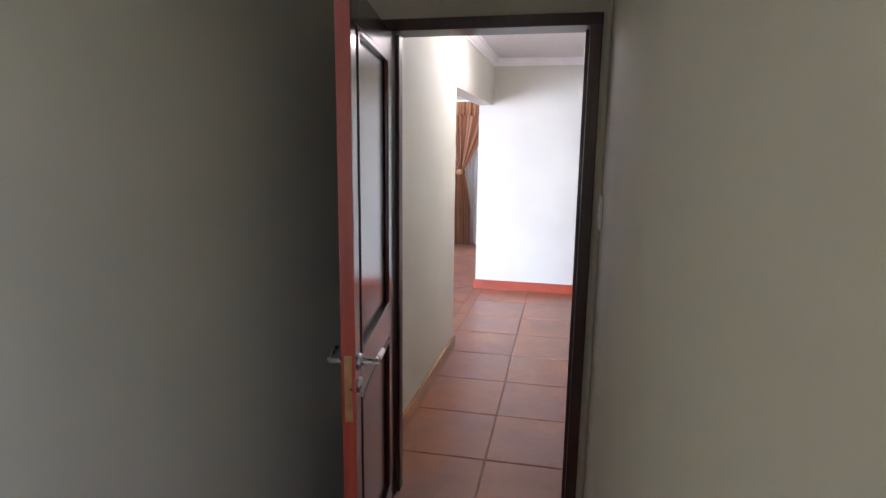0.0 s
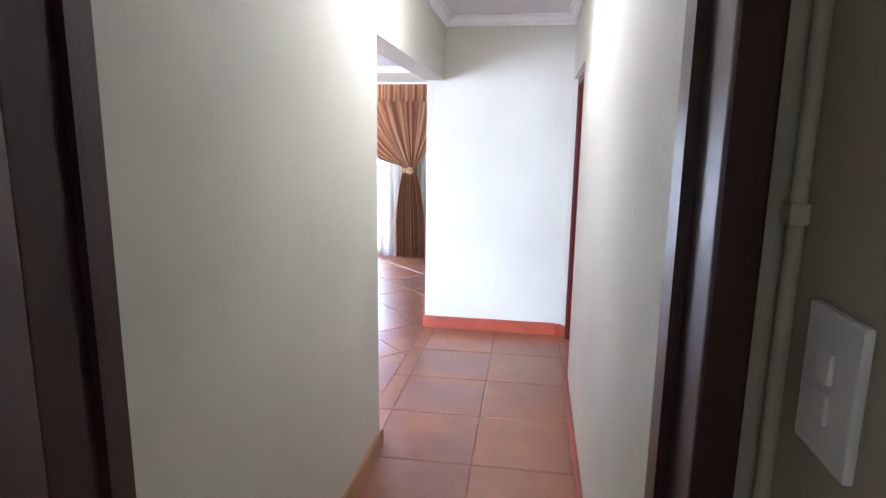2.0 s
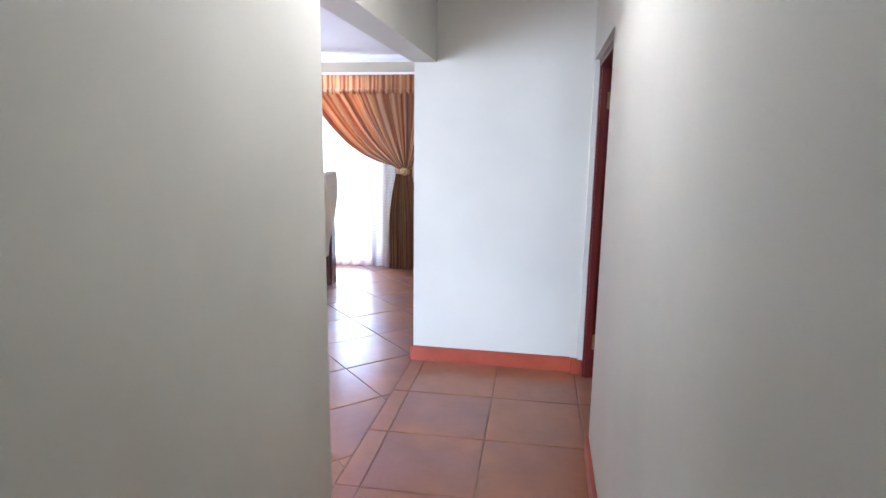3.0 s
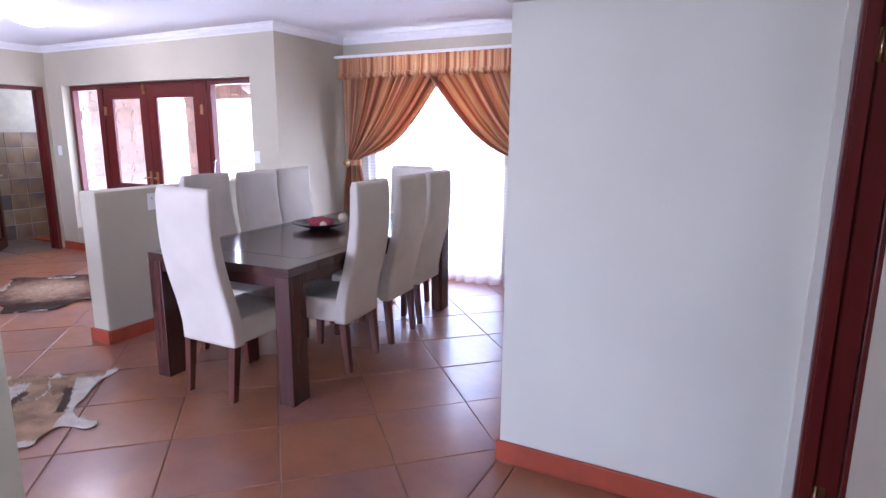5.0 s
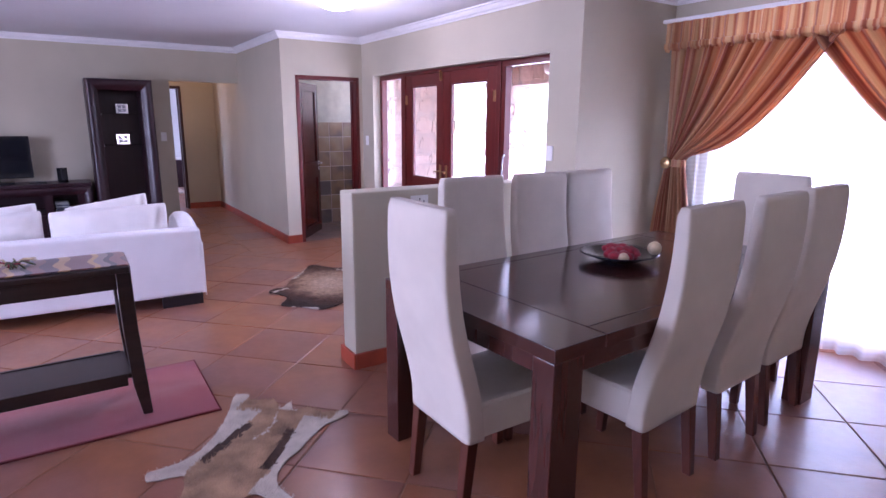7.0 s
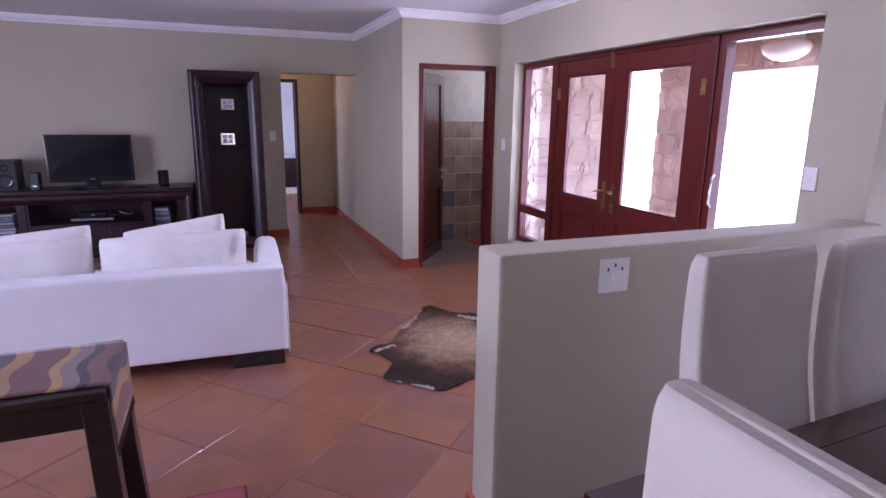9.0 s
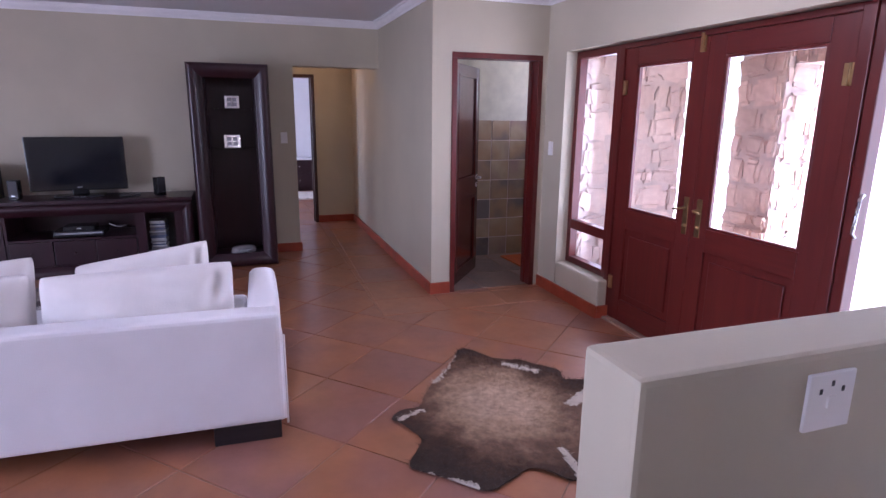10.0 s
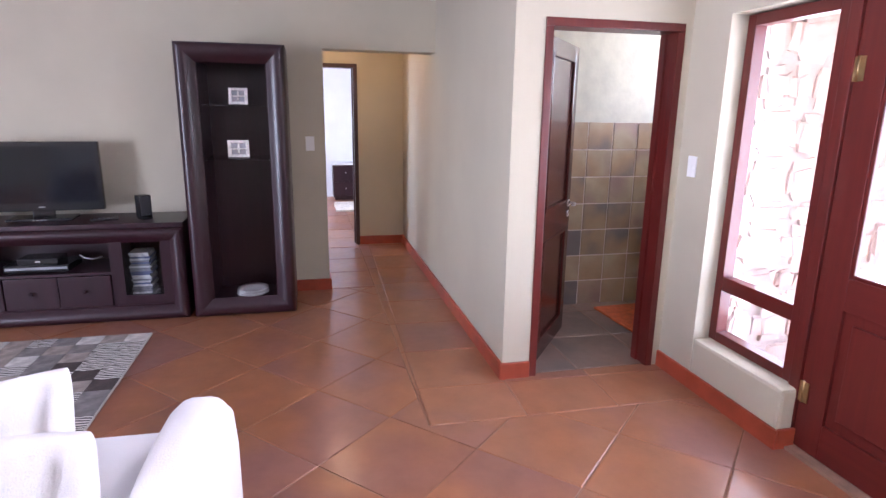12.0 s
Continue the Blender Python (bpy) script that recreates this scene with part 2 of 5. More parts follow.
CONSOLE_WOOD = wood("espresso_wood", (0.012, 0.007, 0.006), (0.030, 0.016, 0.013), 0.34, axis="Y")
BRASS = material("aged_brass", (0.50, 0.35, 0.17), 0.3, 1.0, vary=0.1, scale=20, bump=0.02)
STEEL = material("brushed_steel", (0.55, 0.55, 0.55), 0.28, 1.0, vary=0.06, scale=20, bump=0.02)
CREAM = material("cream_linen", (0.67, 0.61, 0.52), 0.9, vary=0.05, scale=4, bump=0.25, bump_scale=260, sheen=0.1)
SOFA_WHITE = material("white_sofa_cotton", (0.80, 0.79, 0.80), 0.9, vary=0.03, scale=3, bump=0.25, bump_scale=220, sheen=0.3)
CUSHION = material("white_cushion_linen", (0.82, 0.79, 0.76), 0.9, vary=0.04, scale=5, bump=0.3, bump_scale=200, sheen=0.3)
PLINTH = wood("black_plinth_wood", (0.012, 0.011, 0.013), (0.028, 0.024, 0.026), 0.35, axis="X")
PLASTIC = material("white_switch_plastic", (0.82, 0.82, 0.80), 0.35, vary=0.01, bump=0)
BLACK = material("black_gloss_plastic", (0.012, 0.012, 0.013), 0.22, vary=0.05, bump=0)
BLACK_MATT = material("black_matt_plastic", (0.02, 0.02, 0.022), 0.55, vary=0.05, bump=0.02)
SCREEN = material("tv_screen_glass", (0.005, 0.006, 0.010), 0.10, vary=0.05, bump=0, spec=0.4)
GREY_PLASTIC = material("grey_plastic", (0.25, 0.25, 0.27), 0.4, vary=0.05, bump=0)
PANE = glass_material("window_glass")
SHEER = sheer_material("white_sheer")
DRAPE = stripe_material("striped_rust_gold_satin")
LAMP_GLOW = glow_material("lit_opal_glass", (1, 0.95, 0.88), 3.0)
LAMP_WARM = glow_material("lit_warm_glass", (1, 0.7, 0.4), 1.5)
OPAL = material("opal_glass", (0.85, 0.85, 0.83), 0.25, vary=0.01, bump=0)
STONE = material("pink_sandstone", (0.74, 0.62, 0.54), 0.8, vary=0.10, scale=5, bump=0.5, bump_scale=30, second=(0.64, 0.51, 0.44), per_object=0.14)
MORTAR = material("pale_mortar", (0.66, 0.57, 0.51), 0.9, vary=0.1, bump=0.4)
PAVING = material("pale_paving", (0.58, 0.54, 0.48), 0.8, vary=0.15, scale=2, bump=0.2)
GRASS = material("dry_lawn", (0.11, 0.13, 0.05), 0.9, vary=0.3, scale=3, bump=0.5)
RED_RUG = material("red_wool_rug", (0.15, 0.02, 0.02), 0.95, vary=0.25, scale=5, bump=0.5, bump_scale=300, second=(0.10, 0.012, 0.014))
ORANGE_MAT = material("orange_bath_mat", (0.50, 0.11, 0.03), 0.95, vary=0.15, scale=30, bump=0.6, bump_scale=200)
WHITE_FUR = material("white_shaggy_mat", (0.72, 0.66, 0.58), 0.95, vary=0.15, scale=20, bump=0.8, bump_scale=90)
HIDE_FAWN = material("fawn_antelope_hide", (0.40, 0.255, 0.145), 0.8, vary=0.25, scale=7, bump=0.4, bump_scale=260)
HIDE_WHITE = material("white_antelope_hide", (0.62, 0.56, 0.47), 0.85, vary=0.12, scale=9, bump=0.4, bump_scale=260)
HIDE_DARK = material("dark_brown_hide_stripe", (0.07, 0.035, 0.02), 0.8, vary=0.2, scale=9, bump=0.4, bump_scale=260)
PETAL = material("crimson_dried_petals", (0.30, 0.02, 0.035), 0.7, vary=0.3, scale=25, bump=0.3)
POD = material("pale_dried_pod", (0.62, 0.50, 0.32), 0.7, vary=0.15, scale=25, bump=0.3)
GLAZE = material("dark_blue_glaze", (0.015, 0.018, 0.028), 0.12, vary=0.1, bump=0)
CERAMIC = material("pale_ceramic", (0.55, 0.55, 0.54), 0.2, vary=0.05, bump=0)
SILVER = material("silver_picture_frame", (0.75, 0.74, 0.70), 0.18, 1.0, vary=0.1, scale=30, bump=0.1)


# mesh helpers
def part(name, bm, mat, parent=None, label="", smooth=False, m=None):
    me = bpy.data.meshes.new(name)
    bm.normal_update()
    bm.to_mesh(me)
    bm.free()
    for q in (mat if isinstance(mat, (list, tuple)) else [mat]):
        me.materials.append(q)
    if smooth:
        me.polygons.foreach_set("use_smooth", [True] * len(me.polygons))
    ob = new(name, me)
    if parent:
        ob.parent = parent
    if m is not None:
        ob.matrix_basis = m
    if label:
        ob["label"] = label
    return ob


def thing(name, label, category, group="", m=None, kind=""):
    ob = new(name)
    ob.empty_display_size = 0.1
    if m is not None:
        ob.matrix_basis = m
    return tagged(ob, label, category, group, kind)


def box(x0, x1, y0, y1, z0, z1, bevel=0.0, bm=None, segments=2):
    own = bmesh.new()
    bmesh.ops.create_cube(own, size=1, matrix=Matrix.Translation(((x0 + x1) / 2, (y0 + y1) / 2, (z0 + z1) / 2)) @ Matrix.Diagonal((x1 - x0, y1 - y0, z1 - z0, 1)))
    if bevel:
        bmesh.ops.bevel(own, geom=own.edges[:], offset=bevel, segments=segments, affect="EDGES", profile=0.6)
    if bm is None:
        return own
    tmp = bpy.data.meshes.new("tmp")
    own.to_mesh(tmp)
    own.free()
    bm.from_mesh(tmp)
    bpy.data.meshes.remove(tmp)
    return bm


def boxes(*rows, bevel=0.0):
    bm = bmesh.new()
    for r in rows:
        box(*r, bevel=bevel, bm=bm)
    return bm


def prism(points, z0, z1, bm=None, bevel=0.0):
    """A flat outline in x, y raised from z0 to z1."""
    bm = bm or bmesh.new()
    low = [bm.verts.new((x, y, z0)) for x, y in points]
    top = [bm.verts.new((x, y, z1)) for x, y in points]
    k = len(points)
    bm.faces.new(top)
    bm.faces.new(low[::-1])
    for i in range(k):
        bm.faces.new((low[i], low[(i + 1) % k], top[(i + 1) % k], top[i]))
    if bevel:
        bmesh.ops.bevel(bm, geom=bm.edges[:], offset=bevel, segments=2, affect="EDGES")
    return bm


def grid(nu, nv, fn, bm=None, closed=False, uv=None):
    """A surface of nu by nv steps, fn(u, v) gives the place."""
    bm = bm or bmesh.new()
    vs = [[bm.verts.new(fn(i / nu, j / nv)) for j in range(nv + 1)] for i in range(nu + (0 if closed else 1))]
    lay = bm.loops.layers.uv.verify() if uv else None
    for i in range(nu):
        for j in range(nv):
            a, b = vs[i], vs[(i + 1) % len(vs)]
            f = bm.faces.new((a[j], b[j], b[j + 1], a[j + 1]))
            f.smooth = True
            if uv:
                for lp, (s, t) in zip(f.loops, ((i, j), (i + 1, j), (i + 1, j + 1), (i, j + 1))):
                    lp[lay].uv = uv(s / nu, t / nv)
    return bm


def lathe(profile, steps=28, bm=None, centre=(0, 0, 0)):
    k = len(profile) - 1
    cx, cy, cz = centre

    def place(u, v):
        r, z = profile[min(k, round(v * k))]
        a = 2 * math.pi * u
        return (cx + r * math.cos(a), cy + r * math.sin(a), cz + z)
    return grid(steps, k, place, bm, closed=True)


def tube(points, r, bm=None, steps=10):
    """A round bar along a line of places."""
    bm = bm or bmesh.new()
    pts = [Vector(p) for p in points]
    rings = []
    for i, p in enumerate(pts):
        d = (pts[min(i + 1, len(pts) - 1)] - pts[max(i - 1, 0)]).normalized()
        side = d.cross(Vector((0, 0, 1)) if abs(d.z) < 0.9 else Vector((1, 0, 0))).normalized()
        up = side.cross(d)
        rings.append([bm.verts.new(p + r * (math.cos(a) * side + math.sin(a) * up)) for a in (2 * math.pi * k / steps for k in range(steps))])
    for a, b in zip(rings, rings[1:]):
        for k in range(steps):
            f = bm.faces.new((a[k], a[(k + 1) % steps], b[(k + 1) % steps], b[k]))
            f.smooth = True
    bm.faces.new(rings[0][::-1])
    bm.faces.new(rings[-1])
    return bm


def setting(name, bm, mat, label, category, smooth=False):
    return tagged(part(name, bm, mat, smooth=smooth), label, category, kind="structure")

# ---- the large structure ----
TOP = 2.53
XR = 0.47          # corridor's wall with the side door
XL = -0.53         # corridor's other wall
YE = 6.72          # corridor's end wall
XD = -0.69         # dining room's wall beside the corridor
YN = 8.68          # entrance wall
YW = 9.74          # dining window wall
XP = -3.84         # return beside the dining window
XJ = -7.65         # bathroom door wall
YH = 7.63          # wall along the hall
XT = -9.65         # television wall

setting("ceiling", boxes((-15.7, 1.9, -1.7, 10.0, TOP, TOP + 0.12)), CEILING, "smooth white painted ceiling", "ceiling")
setting("subfloor", boxes((-15.7, 1.9, -1.7, 9.9, -0.12, -0.0045)), GROUT, "grey grout bed under the floor tiles", "floor")

wall = lambda name, mat, label, *rows: setting(name, boxes(*rows), mat, label, "wall")
B = -0.02
wall("wall_passage_west", PAINT, "plain beige painted passage wall behind the open door", (-0.80, -0.60, -1.6, 2.62, B, TOP))
# the opening is made up, cut out of view for the passage fill
wall("wall_passage_east", PAINT, "plain beige painted passage wall with a light switch", (0.465, 0.68, -1.6, -1.2, B, TOP), (0.465, 0.68, -0.3, 2.62, B, TOP), (0.465, 0.68, -1.2, -0.3, B, 0.85), (0.465, 0.68, -1.2, -0.3, 2.15, TOP))
wall("wall_passage_south", PAINT, "plain beige wall closing the passage", (-0.80, 0.68, -1.7, -1.6, B, TOP))
wall("wall_passage_door", PAINT, "beige wall round the first doorway", (-0.80, -0.43, 2.62, 2.73, B, TOP), (0.435, 0.70, 2.62, 2.73, B, TOP), (-0.43, 0.435, 2.62, 2.73, 2.105, TOP))
wall("wall_corridor_west", PAINT_PALE, "pale painted corridor wall beside a wide opening", (XD, XL, 2.70, 4.70, B, TOP), (XD, XL, 4.70, YE, 2.05, TOP))
wall("wall_corridor_east", PAINT_PALE, "pale painted corridor wall with a side doorway", (XR, XR + 0.15, 2.70, 5.62, B, TOP), (XR, XR + 0.15, 5.62, 6.67, 2.05, TOP), (XR, XR + 0.15, 6.67, YE, B, TOP))
wall("wall_corridor_end", PAINT_PALE, "pale painted wall at the corridor's end", (XD + 0.01, 1.9, YE, YE + 0.14, B, TOP))
wall("wall_dining_east", PAINT, "beige painted wall of the dining room", (XD + 0.01, XD + 0.21, YE + 0.14, YW, B, TOP))
wall("wall_side_room", PAINT_WHITE, "white walls of the side room behind the doorway", (1.75, 1.9, 2.78, YE, B, TOP), (XR + 0.15, 1.75, 2.78, 3.0, B, TOP))
wall("wall_dining_window", PAINT, "beige wall round the tall dining window", (XP - 0.2, -3.40, YW, YW + 0.2, B, TOP), (-1.88, XD + 0.21, YW, YW + 0.2, B, TOP), (-3.40, -1.88, YW, YW + 0.2, 2.2, TOP))
wall("wall_dining_return", PAINT, "beige return wall beside the dining curtains", (XP - 0.2, XP, YN + 0.28, YW, B, TOP))
wall("wall_entrance", PAINT, "beige wall round the glazed entrance doors", (XP - 0.34, XP, YN, YN + 0.28, B, TOP), (XJ, -7.34, YN, YN + 0.28, B, TOP), (-7.34, XP - 0.34, YN, YN + 0.28, 2.06, TOP))
low = boxes((-7.34, -6.68, YN, YN + 0.26, B, 0.30), bevel=0.02)
setting("wall_sidelight_base", low, PAINT, "low rounded plaster base under the entrance sidelight", "wall")
setting("wall_sidelight_base_east", boxes((-4.90, XP - 0.34, YN, YN + 0.26, B, 0.30), bevel=0.02), PAINT, "low rounded plaster base under the other sidelight", "wall")
wall("wall_bathroom_door", PAINT, "beige wall round the bathroom doorway", (XJ - 0.15, XJ, YH, 7.80, B, TOP), (XJ - 0.15, XJ, 8.63, YN, B, TOP), (XJ - 0.15, XJ, 7.80, 8.63, 2.05, TOP))
wall("wall_hall_north", PAINT, "beige painted wall running into the hall", (-11.4, XJ - 0.15, YH, YH + 0.12, B, TOP))
wall("wall_television", PAINT, "beige painted wall behind the television cabinet", (XT - 0.2, XT, 0.45, 6.69, B, TOP), (XT - 0.2, XT, 6.69, YH, 2.04, TOP))
wall("wall_hall_south", PAINT, "beige wall of the hall", (-11.4, XT - 0.2, 5.95, 6.07, B, TOP))
wall("wall_hall_end", PAINT, "beige wall round the bedroom doorway", (-11.52, -11.4, 7.11, YH + 0.12, B, TOP), (-11.52, -11.4, 5.95, 6.26, B, TOP), (-11.52, -11.4, 6.26, 7.11, 2.06, TOP))
wall("wall_bedroom", PAINT_WHITE, "white bedroom walls seen through the doorway", (-15.6, -15.45, 4.2, 8.8, B, TOP), (-15.45, -11.52, 8.7, 8.8, B, TOP), (-15.45, -14.4, 4.2, 4.3, B, TOP), (-12.4, -11.52, 4.2, 4.3, B, TOP), (-14.4, -12.4, 4.2, 4.3, B, 0.85), (-14.4, -12.4, 4.2, 4.3, 2.1, TOP), (-11.52, -11.40, 4.2, 5.95, B, TOP), (-11.52, -11.4, YH + 0.12, 8.8, B, TOP))
# the high gap at the far side is made up for the bathroom light
wall("wall_bathroom", PAINT_CREAM, "cream plaster bathroom walls", (-8.97, -8.87, YH + 0.12, 9.6, B, TOP), (-8.97, XJ, 9.6, 9.7, B, 1.6), (-8.97, -8.7, 9.6, 9.7, 1.6, TOP), (-7.9, XJ, 9.6, 9.7, 1.6, TOP), (-8.7, -7.9, 9.6, 9.7, 2.2, TOP), (XJ - 0.12, XJ, YN + 0.28, 9.6, B, TOP))
wall("wall_south", PAINT, "beige wall round the living room's patio window", (XT - 0.2, -6.1, 0.45, 0.6, B, TOP), (-2.5, XD, 0.45, 0.6, B, TOP), (-6.1, -2.5, 0.45, 0.6, 2.25, TOP), (XD - 0.0, XD + 0.13, 0.45, 2.78, B, TOP))

# half wall between the entrance and the dining table
setting("half_wall", boxes((-3.93, -3.75, 6.77, YN, B, 1.105), bevel=0.014), PAINT, "waist-high plastered half wall beside the dining table", "wall")


# cornices and skirtings
def cornice(name, loop, label):
    prof = [(0.0, -0.075), (0.010, -0.075), (0.014, -0.060), (0.030, -0.052), (0.046, -0.034), (0.050, -0.018), (0.064, -0.014), (0.068, -0.001), (0.0, -0.001)]
    k = len(loop)
    bm = bmesh.new()
    rings = []
    for i, p in enumerate(loop):
        a, b = Vector(loop[i - 1]), Vector(loop[(i + 1) % k])
        d0, d1 = (Vector(p) - a).normalized(), (b - Vector(p)).normalized()
        n0, n1 = Vector((-d0.y, d0.x)), Vector((-d1.y, d1.x))
        m = n0 + n1
        m = m / max(0.2, m.dot(n0))
        rings.append([bm.verts.new((p[0] + m.x * o, p[1] + m.y * o, TOP + z)) for o, z in prof])
    for a, b in zip(rings, rings[1:] + rings[:1]):
        for j in range(len(prof)):
            bm.faces.new((a[j], b[j], b[(j + 1) % len(prof)], a[(j + 1) % len(prof)]))
    bmesh.ops.recalc_face_normals(bm, faces=bm.faces[:])
    return tagged(part(name, bm, GYPSUM), label, "cornice", kind="structure")


cornice("cornice_main", [(XT, 0.6), (XD, 0.6), (XD, YW), (XP, YW), (XP, YN), (XJ, YN), (XJ, YH), (XT, YH)], "white moulded cornice round the living and dining room")
cornice("cornice_corridor", [(XL, 2.78), (XR, 2.78), (XR, YE), (XL, YE)], "white moulded cornice round the corridor")

S, SH = 0.018, 0.10


def skirting(name, label, mat, *rows):
    bm = bmesh.new()
    for r in rows:
        box(*r, B, SH, bevel=0.004, bm=bm, segments=1)
    return tagged(part(name, bm, mat), label, "skirting", kind="structure")


skirting("baseboard_corridor_end", "red painted skirting under the corridor's end wall", RED_SKIRT, (XD - S + 0.01, XR - 0.05, YE - S, YE), (XR - 0.05, XR + 0.03, 6.665, YE - S), (XD - S + 0.01, XD + 0.01, YE, YW))
skirting("baseboard_corridor_west", "ochre wooden skirting along the corridor", OCHRE_SKIRT, (XL, XL + S, 2.80, 4.705), (XD - S, XL + S, 4.705, 4.705 + S))
skirting("baseboard_corridor_east", "red painted skirting along the corridor", RED_SKIRT, (XR - S, XR, 2.80, 5.62))
skirting("baseboard_half_wall", "red painted skirting round the half wall", RED_SKIRT, (-3.93 - S, -3.75 + S, 6.77 - S, 6.77), (-3.75, -3.75 + S, 6.77, YN), (-3.93 - S, -3.93, 6.77, YN))
skirting("baseboard_entrance", "red painted skirting beside the entrance doors", RED_SKIRT, (XJ, -6.68 + S, YN - S, YN), (-6.68, -6.68 + S, YN, YN + 0.1), (XP - 0.34, -3.95, YN - S, YN))
skirting("baseboard_bathroom_corner", "red painted skirting round the bathroom corner", RED_SKIRT, (XJ, XJ + S, YH - S, 7.80), (-11.4, XJ, YH - S, YH))
skirting("baseboard_hall", "red painted skirting in the hall", RED_SKIRT, (-11.4, -11.4 + S, 7.11, YH - S), (XT - 0.2, XT + S, 6.69, 6.69 + S), (XT, XT + S, 0.6, 6.69))
skirting("baseboard_dining", "red painted skirting under the dining window", RED_SKIRT, (XP, XP + S, YN, YW), (XP, XD, YW - S, YW))


# ---- doors and frames ----
def door_frame(name, label, mat, axis, a0, a1, w0, w1, top, lining=0.045):
    """Two jambs and a head. axis x: the wall runs along x from a0 to a1, its thickness from w0 to w1."""
    f = thing(name, label, "door frame", kind="structure")
    rows = [("jamb", a0, a0 + lining, B, top), ("jamb", a1 - lining, a1, B, top), ("head", a0, a1, top, top + lining)]
    for n, p, q, z0, z1 in rows:
        bm = box(p, q, w0, w1, z0, z1, 0.004) if axis == "x" else box(w0, w1, p, q, z0, z1, 0.004)
        part(n, bm, mat, f)
    for n, p, q, z0, z1 in [("stop", a0 + lining, a0 + lining + 0.014, B, top), ("stop", a1 - lining - 0.014, a1 - lining, B, top)]:
        m0 = w0 + 0.6 * (w1 - w0)
        part(n, box(p, q, m0, w1 - 0.012, z0, z1) if axis == "x" else box(w0 + 0.012, w0 + 0.4 * (w1 - w0), p, q, z0, z1), mat, f)
    return f


def lever(parent, x, y, z, sx, sy, mat):
    """A lever handle on a plate, sy: the way it stands out; sx: the way the lever points."""
    h = part("handle", lathe([(0.026, 0), (0.026, 0.006), (0.022, 0.009), (0.0, 0.009)], 20), mat, parent, "metal lever handle", True, Matrix.Translation((x, y, z)) @ Matrix.Rotation(-sy * math.pi / 2, 4, "X"))
    bm = tube([(0, 0, 0.004), (0, 0, 0.045), (sx * 0.012, 0, 0.055), (sx * 0.06, -0.004, 0.057), (sx * 0.115, 0.004, 0.055)], 0.009)
    part("lever", bm, mat, h, smooth=True)
    part("escutcheon", lathe([(0.024, 0), (0.024, 0.005), (0.0, 0.007)], 18), mat, parent, "", True, Matrix.Translation((x, y, z - 0.075)) @ Matrix.Rotation(-sy * math.pi / 2, 4, "X"))
    return h


def panel_door(name, label, mat, w, panels, m, handles=True, edge=None, metal=None, h=2.02, depth=0.042, hz=0.95):
    """A leaf that hangs at x = 0 and reaches to x = w, its faces at y = 0 and y = -depth."""
    d = thing(name, label, "door", m=m, kind="structure")
    st = 0.085
    zs = [0.01] + [v for p in panels for v in p] + [h]
    part("stile", box(0, st, -depth, 0, 0.01, h, 0.003), mat, d)
    part("stile", box(w - st, w, -depth, 0, 0.01, h, 0.003), mat, d)
    for i in range(0, len(zs), 2):
        part("rail", box(st, w - st, -depth, 0, zs[i], zs[i + 1], 0.002), mat, d)
    for z0, z1 in panels:
        bm = box(st, w - st, -depth / 2 - 0.007, -depth / 2 + 0.007, z0, z1)
        part("panel", bm, mat, d)
        for y0, y1 in ((-0.013, 0.004), (-depth - 0.004, -depth + 0.013)):
            mould = boxes((st, st + 0.022, y0, y1, z0, z1), (w - st - 0.022, w - st, y0, y1, z0, z1), (st + 0.022, w - st - 0.022, y0, y1, z0, z0 + 0.022), (st + 0.022, w - st - 0.022, y0, y1, z1 - 0.022, z1), bevel=0.005)
            part("moulding", mould, mat, d)
    if edge:
        part("lipping", box(w, w + 0.003, -depth, 0, 0.01, h), edge, d, "bright red door edge")
        part("lock_plate", box(w + 0.003, w + 0.005, -depth + 0.008, -0.010, hz - 0.17, hz + 0.04, 0.001), BRASS, d, "brass lock plate")
    if handles:
        lever(d, w - 0.055, 0.0, hz, -1, 1, metal or STEEL)
        lever(d, w - 0.055, -depth, hz, -1, -1, metal or STEEL)
    return d


def hinge(parent, x, y, z, rz=0):
    hg = part("hinge", boxes((-0.03, 0.03, -0.002, 0.002, -0.05, 0.05), bevel=0.0008), BRASS, parent, "brass butt hinge", m=pose(x, y, z, 0, 0, rz))
    part("knuckle", lathe([(0, -0.052), (0.007, -0.052), (0.007, 0.052), (0, 0.052)], 12), BRASS, hg, smooth=True)
    return hg


door_frame("door_frame_passage", "dark wooden frame of the first doorway", DARK_FRAME, "x", -0.43, 0.435, 2.60, 2.75, 2.06)
# its leaf stands open into the passage, the hinge at the far end
panel_door("door_1", "dark red panelled wooden door standing open, bright red edge", DARK_LEAF, 0.765, [(0.14, 0.83), (0.965, 1.95)], pose(-0.374, 2.592, 0, 0, 0, -80.6), True, RAW_EDGE, h=2.055, hz=0.96)

fr = door_frame("door_frame_corridor_side", "dark red wooden frame of the side doorway", MERANTI, "y", 5.62, 6.67, XR + 0.03, XR + 0.16, 2.005)
for hz in (0.25, 1.80):
    hinge(fr, XR + 0.095, 6.622, hz)
panel_door("door_2", "red wooden door swung open into the side room", MERANTI, 0.80, [(0.12, 0.78), (0.96, 1.90)], pose(XR + 0.16, 6.61, 0, 0, 0, -6), True, h=1.995)

door_frame("door_frame_bathroom", "red brown wooden frame of the bathroom doorway", MERANTI, "y", 7.80, 8.63, XJ - 0.155, XJ + 0.008, 2.005)
panel_door("door_3", "dark red wooden bathroom door standing half open", DARK_LEAF, 0.735, [(0.12, 0.78), (0.96, 1.90)], pose(XJ - 0.15, 7.85, 0, 0, 0, 142), True, h=1.98)

